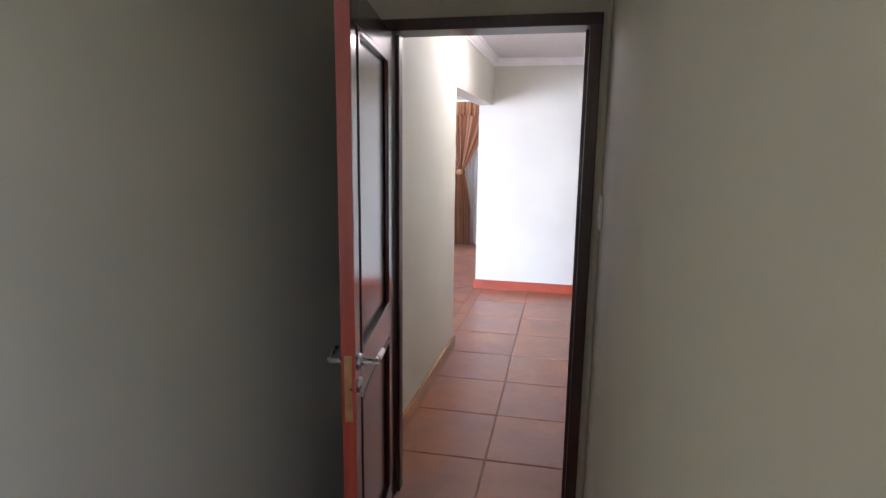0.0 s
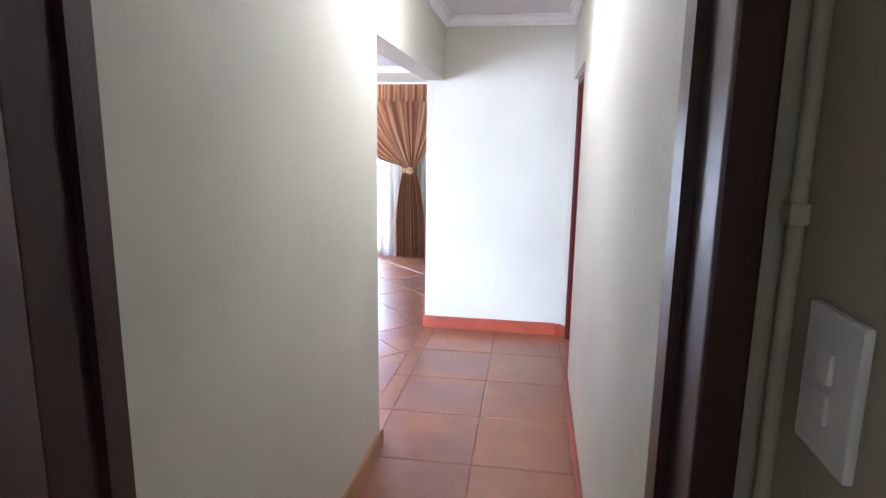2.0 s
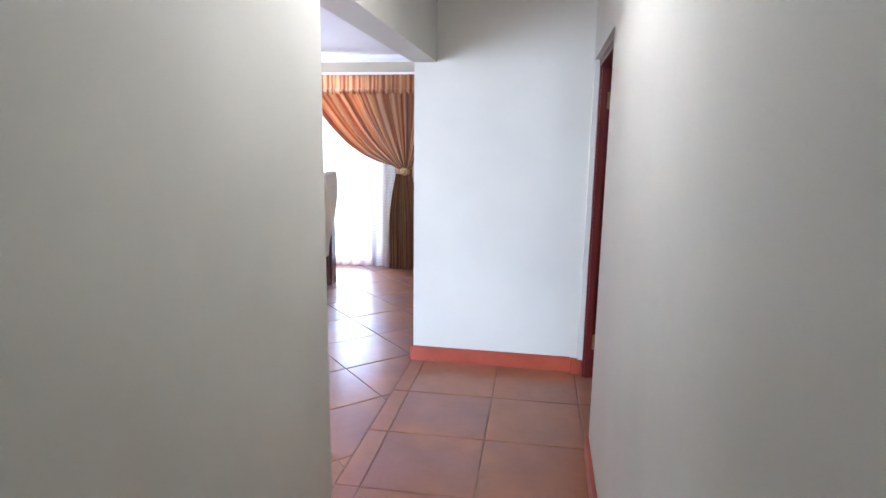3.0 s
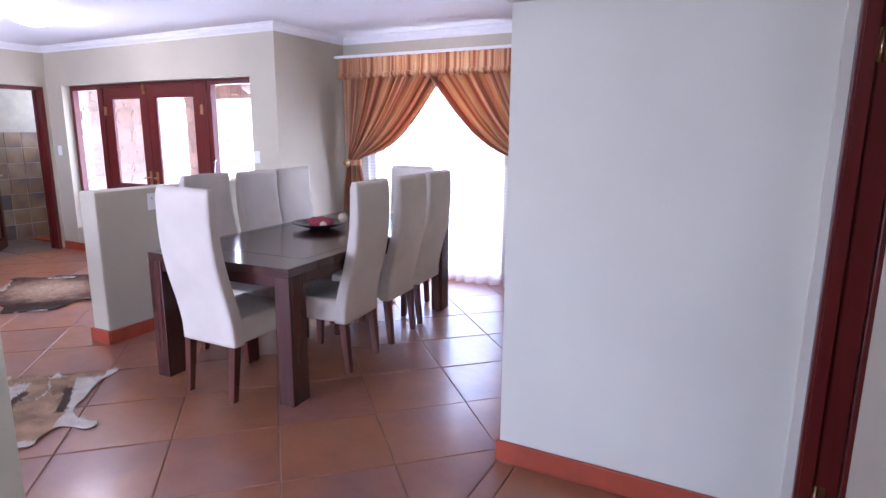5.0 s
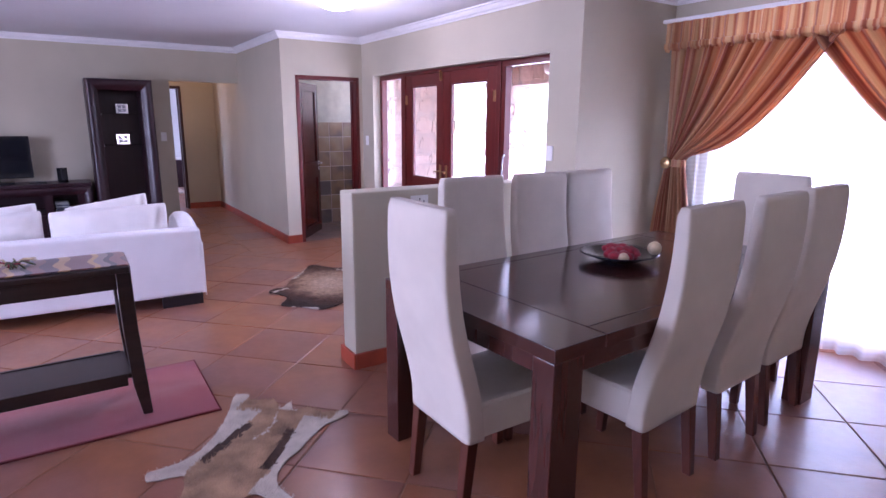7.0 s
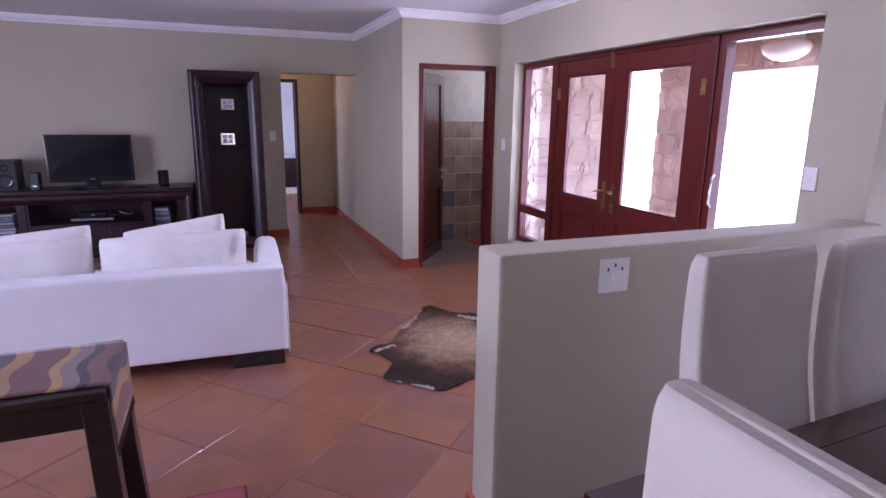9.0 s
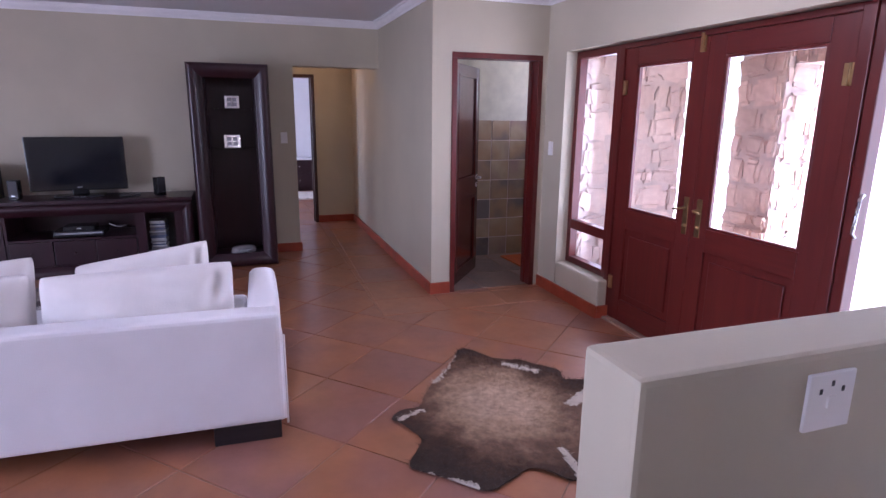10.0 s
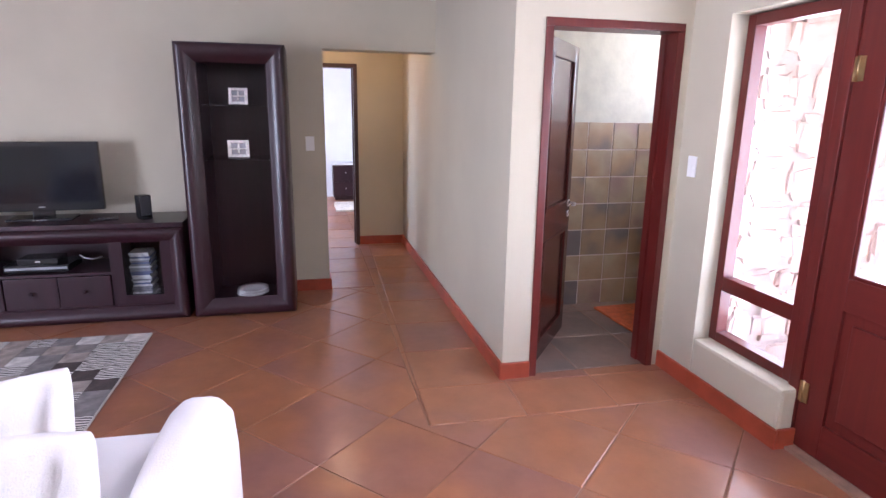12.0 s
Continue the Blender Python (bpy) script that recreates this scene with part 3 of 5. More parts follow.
door_frame("door_frame_bedroom", "dark wooden frame of the bedroom doorway", DARK_FRAME, "y", 6.26, 7.11, -11.53, -11.39, 2.015)

# ---- entrance doors ----
YD = 8.775


def stone_free_frame(name, label, x0, x1, z0, z1, transom=None):
    w = thing(name, label, "window", kind="structure")
    t = 0.055
    for n, r in (("stile", (x0, x0 + t, z0, z1)), ("stile", (x1 - t, x1, z0, z1)), ("window_head", (x0 + t, x1 - t, z1 - t, z1)), ("window_sill", (x0 + t, x1 - t, z0, z0 + t))):
        part(n, box(r[0], r[1], YD, YD + 0.07, r[2], r[3], 0.004), MERANTI if n == "stile" else MERANTI_X, w)
    cuts = [z0 + t] + ([transom - 0.04, transom + 0.04] if transom else []) + [z1 - t]
    if transom:
        part("transom", box(x0 + t, x1 - t, YD + 0.002, YD + 0.068, transom - 0.04, transom + 0.04, 0.004), MERANTI_X, w)
    for i in range(0, len(cuts), 2):
        g = part("pane", box(x0 + t - 0.005, x1 - t + 0.005, YD + 0.058, YD + 0.064, cuts[i] - 0.005, cuts[i + 1] + 0.005), PANE, w, "clear window glass")
        g.visible_shadow = False
    return w


stone_free_frame("window_1", "tall red wooden sidelight with a low transom beside the entrance doors", -7.335, -6.735, 0.302, 2.055, 0.64)
sw = stone_free_frame("window_2", "tall red wooden sidelight beside the entrance doors", -4.90, XP - 0.345, 0.302, 2.055)
part("stay", tube([(-4.83, YD - 0.01, 1.02), (-4.83, YD - 0.03, 1.04), (-4.82, YD - 0.03, 1.2), (-4.82, YD - 0.01, 1.22)], 0.008), STEEL, sw, "metal window catch", True)
ef = thing("door_frame_entrance", "red wooden frame of the double entrance doors", "door frame", kind="structure")
for a, b in ((-6.735, -6.675), (-4.965, -4.90)):
    part("jamb", box(a, b, YD - 0.012, YD + 0.085, B, 2.055, 0.005), MERANTI, ef)
part("head", box(-6.675, -4.965, YD - 0.012, YD + 0.085, 2.02, 2.055, 0.004), MERANTI_X, ef)
part("threshold", box(-6.68, -4.90, YD - 0.05, YD + 0.10, -0.01, 0.014, 0.005), GROUT, ef, "worn cement threshold strip")


def entrance_leaf(name, label, x0, x1, meeting):
    d = thing(name, label, "door", kind="structure")
    y0, y1, gl, gh = YD, YD + 0.045, 0.885, 1.90
    s0, s1 = x0 + (0.125 if meeting == "low" else 0.14), x1 - (0.14 if meeting == "low" else 0.125)
    part("stile", box(x0, s0, y0, y1, 0.02, 2.018, 0.004), MERANTI, d)
    part("stile", box(s1, x1, y0, y1, 0.02, 2.018, 0.004), MERANTI, d)
    part("top_rail", box(s0, s1, y0, y1, gh, 2.018, 0.004), MERANTI_X, d)
    part("lock_rail", box(s0, s1, y0, y1, 0.74, gl, 0.004), MERANTI_X, d)
    part("bottom_rail", box(s0, s1, y0, y1, 0.02, 0.19, 0.004), MERANTI_X, d)
    part("panel", box(s0, s1, y0 + 0.016, y1 - 0.010, 0.19, 0.74), MERANTI, d)
    part("raised_field", box(s0 + 0.05, s1 - 0.05, y0 + 0.004, y0 + 0.016, 0.24, 0.69, 0.008), MERANTI, d)
    for r in ((s0, s0 + 0.018, gl, gh), (s1 - 0.018, s1, gl, gh), (s0 + 0.018, s1 - 0.018, gl, gl + 0.018), (s0 + 0.018, s1 - 0.018, gh - 0.018, gh)):
        part("glazing_bead", box(r[0], r[1], y0 + 0.004, y0 + 0.018, r[2], r[3], 0.004), MERANTI, d)
    g = part("pane", box(s0 - 0.004, s1 + 0.004, y0 + 0.02, y0 + 0.026, gl - 0.004, gh + 0.004), PANE, d, "clear door glass")
    g.visible_shadow = False
    hx = x1 - 0.05 if meeting == "high" else x0 + 0.06
    pl = part("handle_plate", box(hx - 0.021, hx + 0.021, y0 - 0.006, y0, 0.82, 1.06, 0.003), BRASS, d, "brass handle plate")
    part("lever", tube([(hx, y0 - 0.004, 0.99), (hx, y0 - 0.05, 0.99), (hx + (0.01 if meeting == "low" else -0.01), y0 - 0.056, 0.988), (hx + (0.055 if meeting == "low" else -0.055), y0 - 0.054, 0.98)], 0.0075), BRASS, pl, smooth=True)
    part("cylinder", lathe([(0.011, 0), (0.011, 0.012), (0, 0.012)], 14), BRASS, pl, "", True, Matrix.Translation((hx, y0 - 0.006, 0.88)) @ Matrix.Rotation(math.pi / 2, 4, "X"))
    return d


e1 = entrance_leaf("door_4", "closed red meranti entrance door, glazed above a wooden panel", -6.672, -5.872, "high")
e2 = entrance_leaf("door_5", "closed red meranti entrance door with a brass lever, glazed above", -5.868, -4.968, "low")
part("bolt", boxes((-5.935, -5.895, YD - 0.012, YD, 1.93, 2.045), (-5.925, -5.905, YD - 0.022, YD - 0.012, 1.95, 2.04), bevel=0.002), BRASS, e1, "brass flush bolt")
part("bolt", boxes((-5.945, -5.895, YD - 0.02, YD, 0.03, 0.12), bevel=0.004), STEEL, e1, "steel foot bolt")
hinge(e2, -4.985, YD - 0.004, 1.75)
hinge(e2, -4.985, YD - 0.004, 0.30)
hinge(e1, -6.655, YD - 0.004, 1.75)
hinge(e1, -6.655, YD - 0.004, 0.30)


# ---- dining window ----
wd = thing("window_3", "tall wooden framed dining window behind sheer curtains", "window", kind="structure")
for n, r in (("stile", (-3.40, -3.34, 0.02, 2.2)), ("stile", (-1.94, -1.88, 0.02, 2.2)), ("window_head", (-3.34, -1.94, 2.14, 2.2)), ("window_sill", (-3.34, -1.94, 0.02, 0.08))):
    part(n, box(r[0], r[1], YW + 0.06, YW + 0.12, r[2], r[3], 0.004), MERANTI, wd)
for a, b in ((-3.34, -1.94),):
    g = part("pane", box(a, b, YW + 0.086, YW + 0.092, 0.08, 2.14), PANE, wd, "clear window glass")
    g.visible_shadow = False
ws = thing("window_4", "patio window of the living room", "window", kind="structure")
for n, r in (("stile", (-6.1, -6.03, 0.02, 2.25)), ("stile", (-2.57, -2.5, 0.02, 2.25)), ("stile", (-4.34, -4.27, 0.08, 2.18)), ("window_head", (-6.03, -2.57, 2.18, 2.25)), ("window_sill", (-6.03, -2.57, 0.02, 0.08))):
    part(n, box(r[0], r[1], 0.49, 0.56, r[2], r[3], 0.004), MERANTI, ws)
for a, b in ((-6.03, -4.34), (-4.27, -2.57)):
    g = part("pane", box(a, b, 0.522, 0.528, 0.08, 2.18), PANE, ws, "clear window glass")
    g.visible_shadow = False

# ---- outdoors ----
setting("ground", boxes((-400, 400, -400, 400, -0.35, -0.14)), GRASS, "dry lawn round the house", "ground")
setting("pavement", boxes((-60, 40, 9.95, 70, -0.14, -0.05)), PAVING, "pale paving outside the entrance", "pavement")
# the second slab runs on west, unseen, to keep sun off the bathroom floor
setting("porch_roof", boxes((XJ + 0.01, -4.06, 8.96, 9.71, 2.30, 2.42), (-10.2, -4.06, 9.71, 10.66, 2.30, 2.42)), wood("porch_boards", (0.20, 0.10, 0.05), (0.32, 0.17, 0.09), 0.6, axis="X"), "boarded wooden porch ceiling", "roof")
# unseen slab, added only to block direct sun on the sheer curtain
setting("dining_sun_shade", boxes((-3.95, 1.5, YW + 0.2, YW + 1.55, 2.45, 2.56)), CEILING, "unseen slab added to keep sun off the dining window", "roof")
# made-up overhang out of view, so no sun patches enter from the south
setting("south_sun_shade", boxes((-10, -0.5, -3.0, 0.45, 2.45, 2.55)), CEILING, "unseen slab added to keep sun off the south window", "roof")


def stone_mass(name, label, x0, x1, y0, y1, z0, z1, seed):
    """Rough stones set in mortar round an upright core."""
    rnd = random.Random(seed)
    t = thing(name, label, "stone pillar", kind="structure")
    part("core", boxes((x0, x1, y0, y1, z0, z1)), MORTAR, t, "pale recessed mortar")
    kinds = []
    for k in range(6):
        bm = bmesh.new()
        bmesh.ops.create_cube(bm, size=1)
        bmesh.ops.bevel(bm, geom=bm.edges[:], offset=0.2, segments=2, affect="EDGES")
        for v in bm.verts:
            v.co += Vector((rnd.uniform(-0.09, 0.09), rnd.uniform(-0.09, 0.09), rnd.uniform(-0.09, 0.09)))
        me = bpy.data.meshes.new("stone")
        bm.to_mesh(me)
        bm.free()
        me.materials.append(STONE)
        kinds.append(me)
    faces = [("x", x1, y0, y1), ("x", x0, y0, y1), ("y", y0, x0, x1), ("y", y1, x0, x1)]
    for axis, at, a0, a1 in faces:
        z = z0
        while z < z1 - 0.03:
            h = min(rnd.uniform(0.10, 0.27), z1 - z)
            a = a0
            while a < a1 - 0.02:
                w = min(rnd.uniform(0.10, 0.36), a1 - a)
                if a1 - a - w < 0.06:
                    w = a1 - a
                ob = new("stone", rnd.choice(kinds))
                ob.parent = t
                mid, dep = a + w / 2, rnd.uniform(0.03, 0.07)
                size = (dep, w * 0.93, h * rnd.uniform(0.84, 0.95)) if axis == "x" else (w * 0.93, dep, h * rnd.uniform(0.84, 0.95))
                place = (at, mid, z + h / 2) if axis == "x" else (mid, at, z + h / 2)
                ob.matrix_basis = Matrix.Translation(place) @ Matrix.Rotation(rnd.uniform(-0.12, 0.12), 4, "X" if axis == "x" else "Y") @ Matrix.Diagonal((*size, 1))
                a += w
            z += h
    return t


stone_mass("stone_wall_porch", "rough pink sandstone porch wall beside the entrance", -7.85, -7.315, 8.86, 9.88, -0.14, 2.3, 3)
stone_mass("stone_pillar_porch", "rough pink sandstone porch pillar before the entrance", -7.08, -6.62, 10.25, 10.7, -0.14, 2.3, 5)
stone_mass("stone_pillar_porch", "rough pink sandstone porch pillar beyond the sidelight", -4.45, -4.05, 10.25, 10.7, -0.14, 2.3, 8)
stone_mass("stone_beam_porch", "pink sandstone clad beam over the porch opening", -6.62, -4.45, 10.32, 10.62, 1.97, 2.3, 9)


# ---- dining room ----
TB = pose(-1.893, 6.645, 0, 0, 0, 3.4)      # the table's near corner


def dining_table():
    t = thing("dining_table", "dark polished wooden dining table with thick square legs", "table", m=TB)
    w, d, h = 1.07, 2.16, 0.80
    part("tabletop", box(-w + 0.09, -0.09, 0.262, d - 0.262, h - 0.048, h, 0.003), TABLE_WOOD, t)
    for y0, y1 in ((0.0, 0.258), (d - 0.258, d)):
        part("end_board", box(-w, 0, y0, y1, h - 0.05, h + 0.0005, 0.003), wood("table_board", (0.040, 0.012, 0.009), (0.062, 0.019, 0.013), 0.17, coat=0.5, axis="X"), t)
    for x0, x1 in ((-w, -w + 0.088), (-0.088, 0)):
        part("side_board", box(x0, x1, 0.262, d - 0.262, h - 0.05, h, 0.003), TABLE_WOOD, t)
    for x in (-w, -0.10):
        for y in (0.0, d - 0.16):
            part("leg", box(x, x + 0.10, y, y + 0.145, 0, h - 0.05, 0.004), LEG_WOOD, t)
    for x0, x1, y0, y1 in ((-w + 0.10, -0.10, 0.012, 0.040), (-w + 0.10, -0.10, d - 0.040, d - 0.012), (-w + 0.012, -w + 0.04, 0.16, d - 0.16), (-0.040, -0.012, 0.16, d - 0.16)):
        part("apron", box(x0, x1, y0, y1, h - 0.115, h - 0.05, 0.002), LEG_WOOD, t)
    return t


dining_table()


def dining_chair():
    """Faces +y; x = 0 is its middle and y = 0 the foot of its back."""
    c = thing("dining_chair", "high-backed dining chair in cream linen with dark wooden legs", "chair", "chairs round the dining table")
    curve = [(0.33, 0.000), (0.42, -0.004), (0.50, -0.018), (0.58, -0.038), (0.66, -0.062), (0.75, -0.087), (0.84, -0.107), (0.94, -0.122), (1.04, -0.131), (1.13, -0.135), (1.222, -0.137)]
    hw, th = 0.212, 0.092

    def back(v):
        x = v * (len(curve) - 1)
        i = min(int(x), len(curve) - 2)
        a, b = curve[i], curve[i + 1]
        k = x - i
        return a[0] + k * (b[0] - a[0]), a[1] + k * (b[1] - a[1])

    def shell(u, v):
        z, y = back(v)
        a = 2 * math.pi * u
        ca, sa = math.cos(a), math.sin(a)
        p = 0.16
        px = math.copysign(abs(ca) ** p, ca) if abs(ca) > 1e-6 else 0.0
        py = math.copysign(abs(sa) ** (p * 2), sa) if abs(sa) > 1e-6 else 0.0
        f = 1 - 0.015 * v
        lip = max(0.0, (v - 0.955) / 0.045)
        tk = th * (1 - 0.33 * v * v)
        return (hw * f * px * (1 - 0.05 * lip * lip), y + th - tk / 2 + tk / 2 * py * (1 - 0.25 * lip * lip), z + 0.006 * lip)
    bm = grid(48, 44, shell, closed=True)
    for z_end in (0, 44):
        ring = [v for i, v in enumerate(bm.verts) if i % 45 == z_end]
        bm.faces.new(ring if z_end else ring[::-1])
    part("backrest", bm, CREAM, c)
    part("seat", box(-hw, hw, 0.06, 0.49, 0.335, 0.485, 0.028, segments=3), CREAM, c, "cream linen seat cushion")
    part("piping", tube([(-hw * 0.93, -0.074, 1.223), (0, -0.076, 1.228), (hw * 0.93, -0.074, 1.223)], 0.005), CREAM, c)
    for sx in (-1, 1):
        for y, back_leg in ((0.035, True), (0.455, False)):
            bm = bmesh.new()
            top, foot, lean = 0.025, 0.019, (-0.035 if back_leg else 0.012)
            q = [bm.verts.new((sx * (hw - 0.032) + a * foot, y + lean + b * foot, 0)) for a, b in ((-1, -1), (1, -1), (1, 1), (-1, 1))]
            r = [bm.verts.new((sx * (hw - 0.032) + a * top, y + b * top, 0.345)) for a, b in ((-1, -1), (1, -1), (1, 1), (-1, 1))]
            bm.faces.new(q[::-1]), bm.faces.new(r)
            for i in range(4):
                bm.faces.new((q[i], q[(i + 1) % 4], r[(i + 1) % 4], r[i]))
            bmesh.ops.bevel(bm, geom=bm.edges[:], offset=0.003, segments=1, affect="EDGES")
            part("leg", bm, CHAIR_WOOD, c)
    return c


chair = dining_chair()
chair.matrix_basis = TB @ pose(-0.535, -0.083, 0, 0, 0, -3)
for x, y, r in ((0.0, 0.73, 92), (-0.005, 1.295, 91), (-0.025, 1.80, 91), (-1.15, 0.64, -91), (-1.12, 1.126, -89), (-1.12, 1.55, -90), (-0.42, 2.20, 181)):
    copy_thing(chair, TB @ pose(x, y, 0, 0, 0, r))


def fruit_bowl():
    t = thing("serving_bowl", "shallow dark glazed bowl on the dining table", "bowl", m=pose(-2.63, 7.80, 0.801))
    part("dish", lathe([(0.0, 0.004), (0.075, 0.0), (0.08, 0.006), (0.13, 0.018), (0.185, 0.040), (0.205, 0.046), (0.205, 0.051), (0.183, 0.047), (0.12, 0.026), (0.0, 0.014)], 40), GLAZE, t, smooth=True)
    rnd = random.Random(4)
    heap = thing("potpourri", "crimson dried flower heads heaped in the bowl", "potpourri", m=pose(-2.63, 7.80, 0.828))
    for i in range(30):
        a, r = rnd.uniform(0, 6.28), 0.115 * math.sqrt(rnd.random())
        s = rnd.uniform(0.022, 0.036)
        bm = bmesh.new()
        bmesh.ops.create_icosphere(bm, subdivisions=2, radius=s)
        for v in bm.verts:
            v.co *= 1 + 0.28 * noise.noise(v.co * 45 + Vector((i, 0, 0)))
            v.co.z *= 0.75
        part("flower_head", bm, PETAL if rnd.random() < 0.86 else POD, heap, "", True, Matrix.Translation((r * math.cos(a), r * math.sin(a), 0.012 + 0.035 * (1 - r / 0.12))))
    ball = bmesh.new()
    bmesh.ops.create_icosphere(ball, subdivisions=3, radius=0.036)
    tagged(part("dried_pod", ball, POD, None, "", True, pose(-2.50, 7.92, 0.878)), "pale round dried pod on the bowl's rim", "ornament")


fruit_bowl()


# curtains: each thread falls from the heading to the tie and on to the floor
def curtain(name, label, outer, inner, tie_x, tie_z, seed):
    c = thing(name, label, "curtain")
    top, y0 = 2.10, 9.585
    side = 1 if inner > outer else -1

    def hang(u, v):
        x_top = outer + u * (inner - outer)
        ripple = math.sin(u * 62 + 1.5 * math.sin(u * 9 + seed)) + 0.5 * math.sin(u * 117 + seed)
        if v <= 0.6:
            s = v / 0.6
            xt = tie_x + side * (u - 0.5) * 0.17
            e = s ** (1.25 - 0.35 * u)
            x = x_top + (xt - x_top) * (e if u < 0.5 else (0.5 * e + 0.5 * s))
            z = top + (tie_z + 0.02 - top) * s - (0.20 * u * u) * math.sin(math.pi * min(1, s * 1.05))
            amp = 0.030 * (1 - 0.55 * s)
            y = y0 + amp * ripple - 0.05 * s * s * math.sin(math.pi * u)
        else:
            s = (v - 0.6) / 0.4
            wide = 0.17 + (0.22 if side < 0 else 0.20) * math.sin(min(1, s * 1.6) * math.pi / 2)
            x = tie_x - side * 0.02 * s + side * (u - 0.5) * wide
            z = tie_z + 0.02 - (tie_z + 0.005) * s
            y = y0 + (0.014 + 0.026 * s) * ripple - 0.05 * (1 - s) * math.sin(math.pi * u) - 0.05 * max(0, s - 0.93) * 10 * (0.5 + 0.5 * math.sin(u * 20))
        return (x, y, max(z, 0.006))
    ob = part("drape", grid(150, 90, hang, uv=lambda s, t: (s * 0.85 + seed, t)), DRAPE, c)
    sol = ob.modifiers.new("cloth", "SOLIDIFY")
    sol.thickness = 0.003
    bm = grid(40, 8, lambda u, v: (tie_x + 0.105 * math.cos(2 * math.pi * u), y0 - 0.03 + 0.062 * math.sin(2 * math.pi * u), tie_z - 0.03 + 0.06 * v), closed=True, uv=lambda s, t: (s * 0.4 + 3, t))
    part("tieback", bm, DRAPE, c, "gathered satin tieback")
    part("rosette", lathe([(0.0, 0.024), (0.012, 0.022), (0.02, 0.012), (0.034, 0.016), (0.046, 0.008), (0.05, 0.0), (0.0, -0.002)], 20), BRASS, c, "gold rosette", True, Matrix.Translation((tie_x - side * 0.03, y0 - 0.098, tie_z)) @ Matrix.Rotation(math.pi / 2, 4, "X"))
    return c


curtain("curtain", "rust and gold striped satin curtain tied back beside the window", -3.76, -2.46, -3.60, 1.20, 1.0)
curtain("curtain", "rust and gold striped satin curtain gathered at the wall side", -0.92, -2.70, -1.45, 1.19, 4.0)

pel = thing("curtain_heading", "pleated rust and gold satin heading above the curtains", "curtain")
valance = lambda lo, hi: grid(520, 8, lambda u, w: (lambda v: (-3.77 + 2.86 * u, 9.545 + 0.022 * math.sin(u * 200) * (0.5 + 0.5 * v) - (0.016 if 0.72 < v < 0.9 else 0), 2.29 - 0.215 * v - 0.006 * math.sin(u * 200) * (v > 0.95)))(lo + (hi - lo) * w), uv=lambda s, t: (s * 2.0, t))
part("band", valance(0.0, 0.72), DRAPE, pel)
part("frill", valance(0.73, 1.0), DRAPE, pel, "gathered lower frill")
track = thing("curtain_track", "white curtain track under the cornice", "curtain rail")
part("rail", box(-3.80, -0.86, 9.53, 9.575, 2.292, 2.318, 0.004), GYPSUM, track)

sh = thing("sheer_curtain", "white sheer curtain hanging before the bright dining window", "curtain")
part("voile", grid(360, 24, lambda u, v: (-3.62 + 2.5 * u, 9.665 + (0.018 + 0.012 * v) * math.sin(u * 130 + 2 * math.sin(u * 14)) - 0.03 * max(0, v - 0.9) * 10 * (0.5 + 0.5 * math.sin(u * 26)), 2.24 - 2.235 * v), uv=lambda s, t: (s, t)), SHEER, sh)


def plate(name, label, m, w, h, rockers=1, mat=None):
    """A switch or socket plate, standing in x, z and facing -y."""
    p = thing(name, label, "switch" if "switch" in name else "socket", m=m)
    part("cover", box(-w / 2, w / 2, -0.009, 0, -h / 2, h / 2, 0.003), PLASTIC, p)
    for k in range(rockers):
        z = (k - (rockers - 1) / 2) * 0.034
        part("rocker", box(-0.011, 0.011, -0.0135, -0.009, z - 0.013, z + 0.013, 0.0015), PLASTIC, p)
    return p


plate("light_switch", "white light switch beside the entrance sidelight", pose(-4.13, YN, 1.27), 0.072, 0.118)
plate("light_switch", "white light switch beside the bathroom doorway", pose(-7.52, YN, 1.27), 0.072, 0.118)
plate("light_switch", "white light switch beside the hall opening", pose(XT, 6.565, 1.28, 0, 0, 90), 0.072, 0.118)
plate("light_switch", "white double light switch on the passage wall", pose(0.465, 2.50, 1.38, 0, 0, -90), 0.085, 0.125, 2)
sk = plate("wall_socket", "white double wall socket on the half wall", pose(-3.75, 7.23, 1.0, 0, 0, 90), 0.125, 0.125, 1)
for a, b in ((-0.03, 0.03), (0.0, 0.045), (0.03, 0.03)):
    part("pin_hole", box(a - 0.004, a + 0.004, -0.0096, -0.0089, b - 0.012, b + 0.0), BLACK_MATT, sk)
cd = thing("conduit", "thin painted cable conduit running up the passage wall", "conduit")
part("pipe", tube([(0.459, 2.592, 0.0), (0.458, 2.594, 1.3), (0.459, 2.592, 2.52)], 0.008), PAINT, cd, smooth=True)
part("clip", box(0.447, 0.465, 2.582, 2.604, 1.50, 1.52, 0.002), PAINT, cd)


def ceiling_lamp(name, label, x, y, r, glow):
    t = thing(name, label, "ceiling light", m=pose(x, y, TOP))
    part("base", lathe([(0, 0), (r * 0.75, 0), (r * 0.75, -0.022), (0, -0.022)], 32), GYPSUM, t, smooth=False)
    part("shade", lathe([(0.0, -0.098), (r * 0.35, -0.093), (r * 0.65, -0.078), (r * 0.88, -0.052), (r, -0.026), (r * 0.96, -0.022), (0, -0.022)], 36), glow, t, "lit opal glass dome", True)
    return t


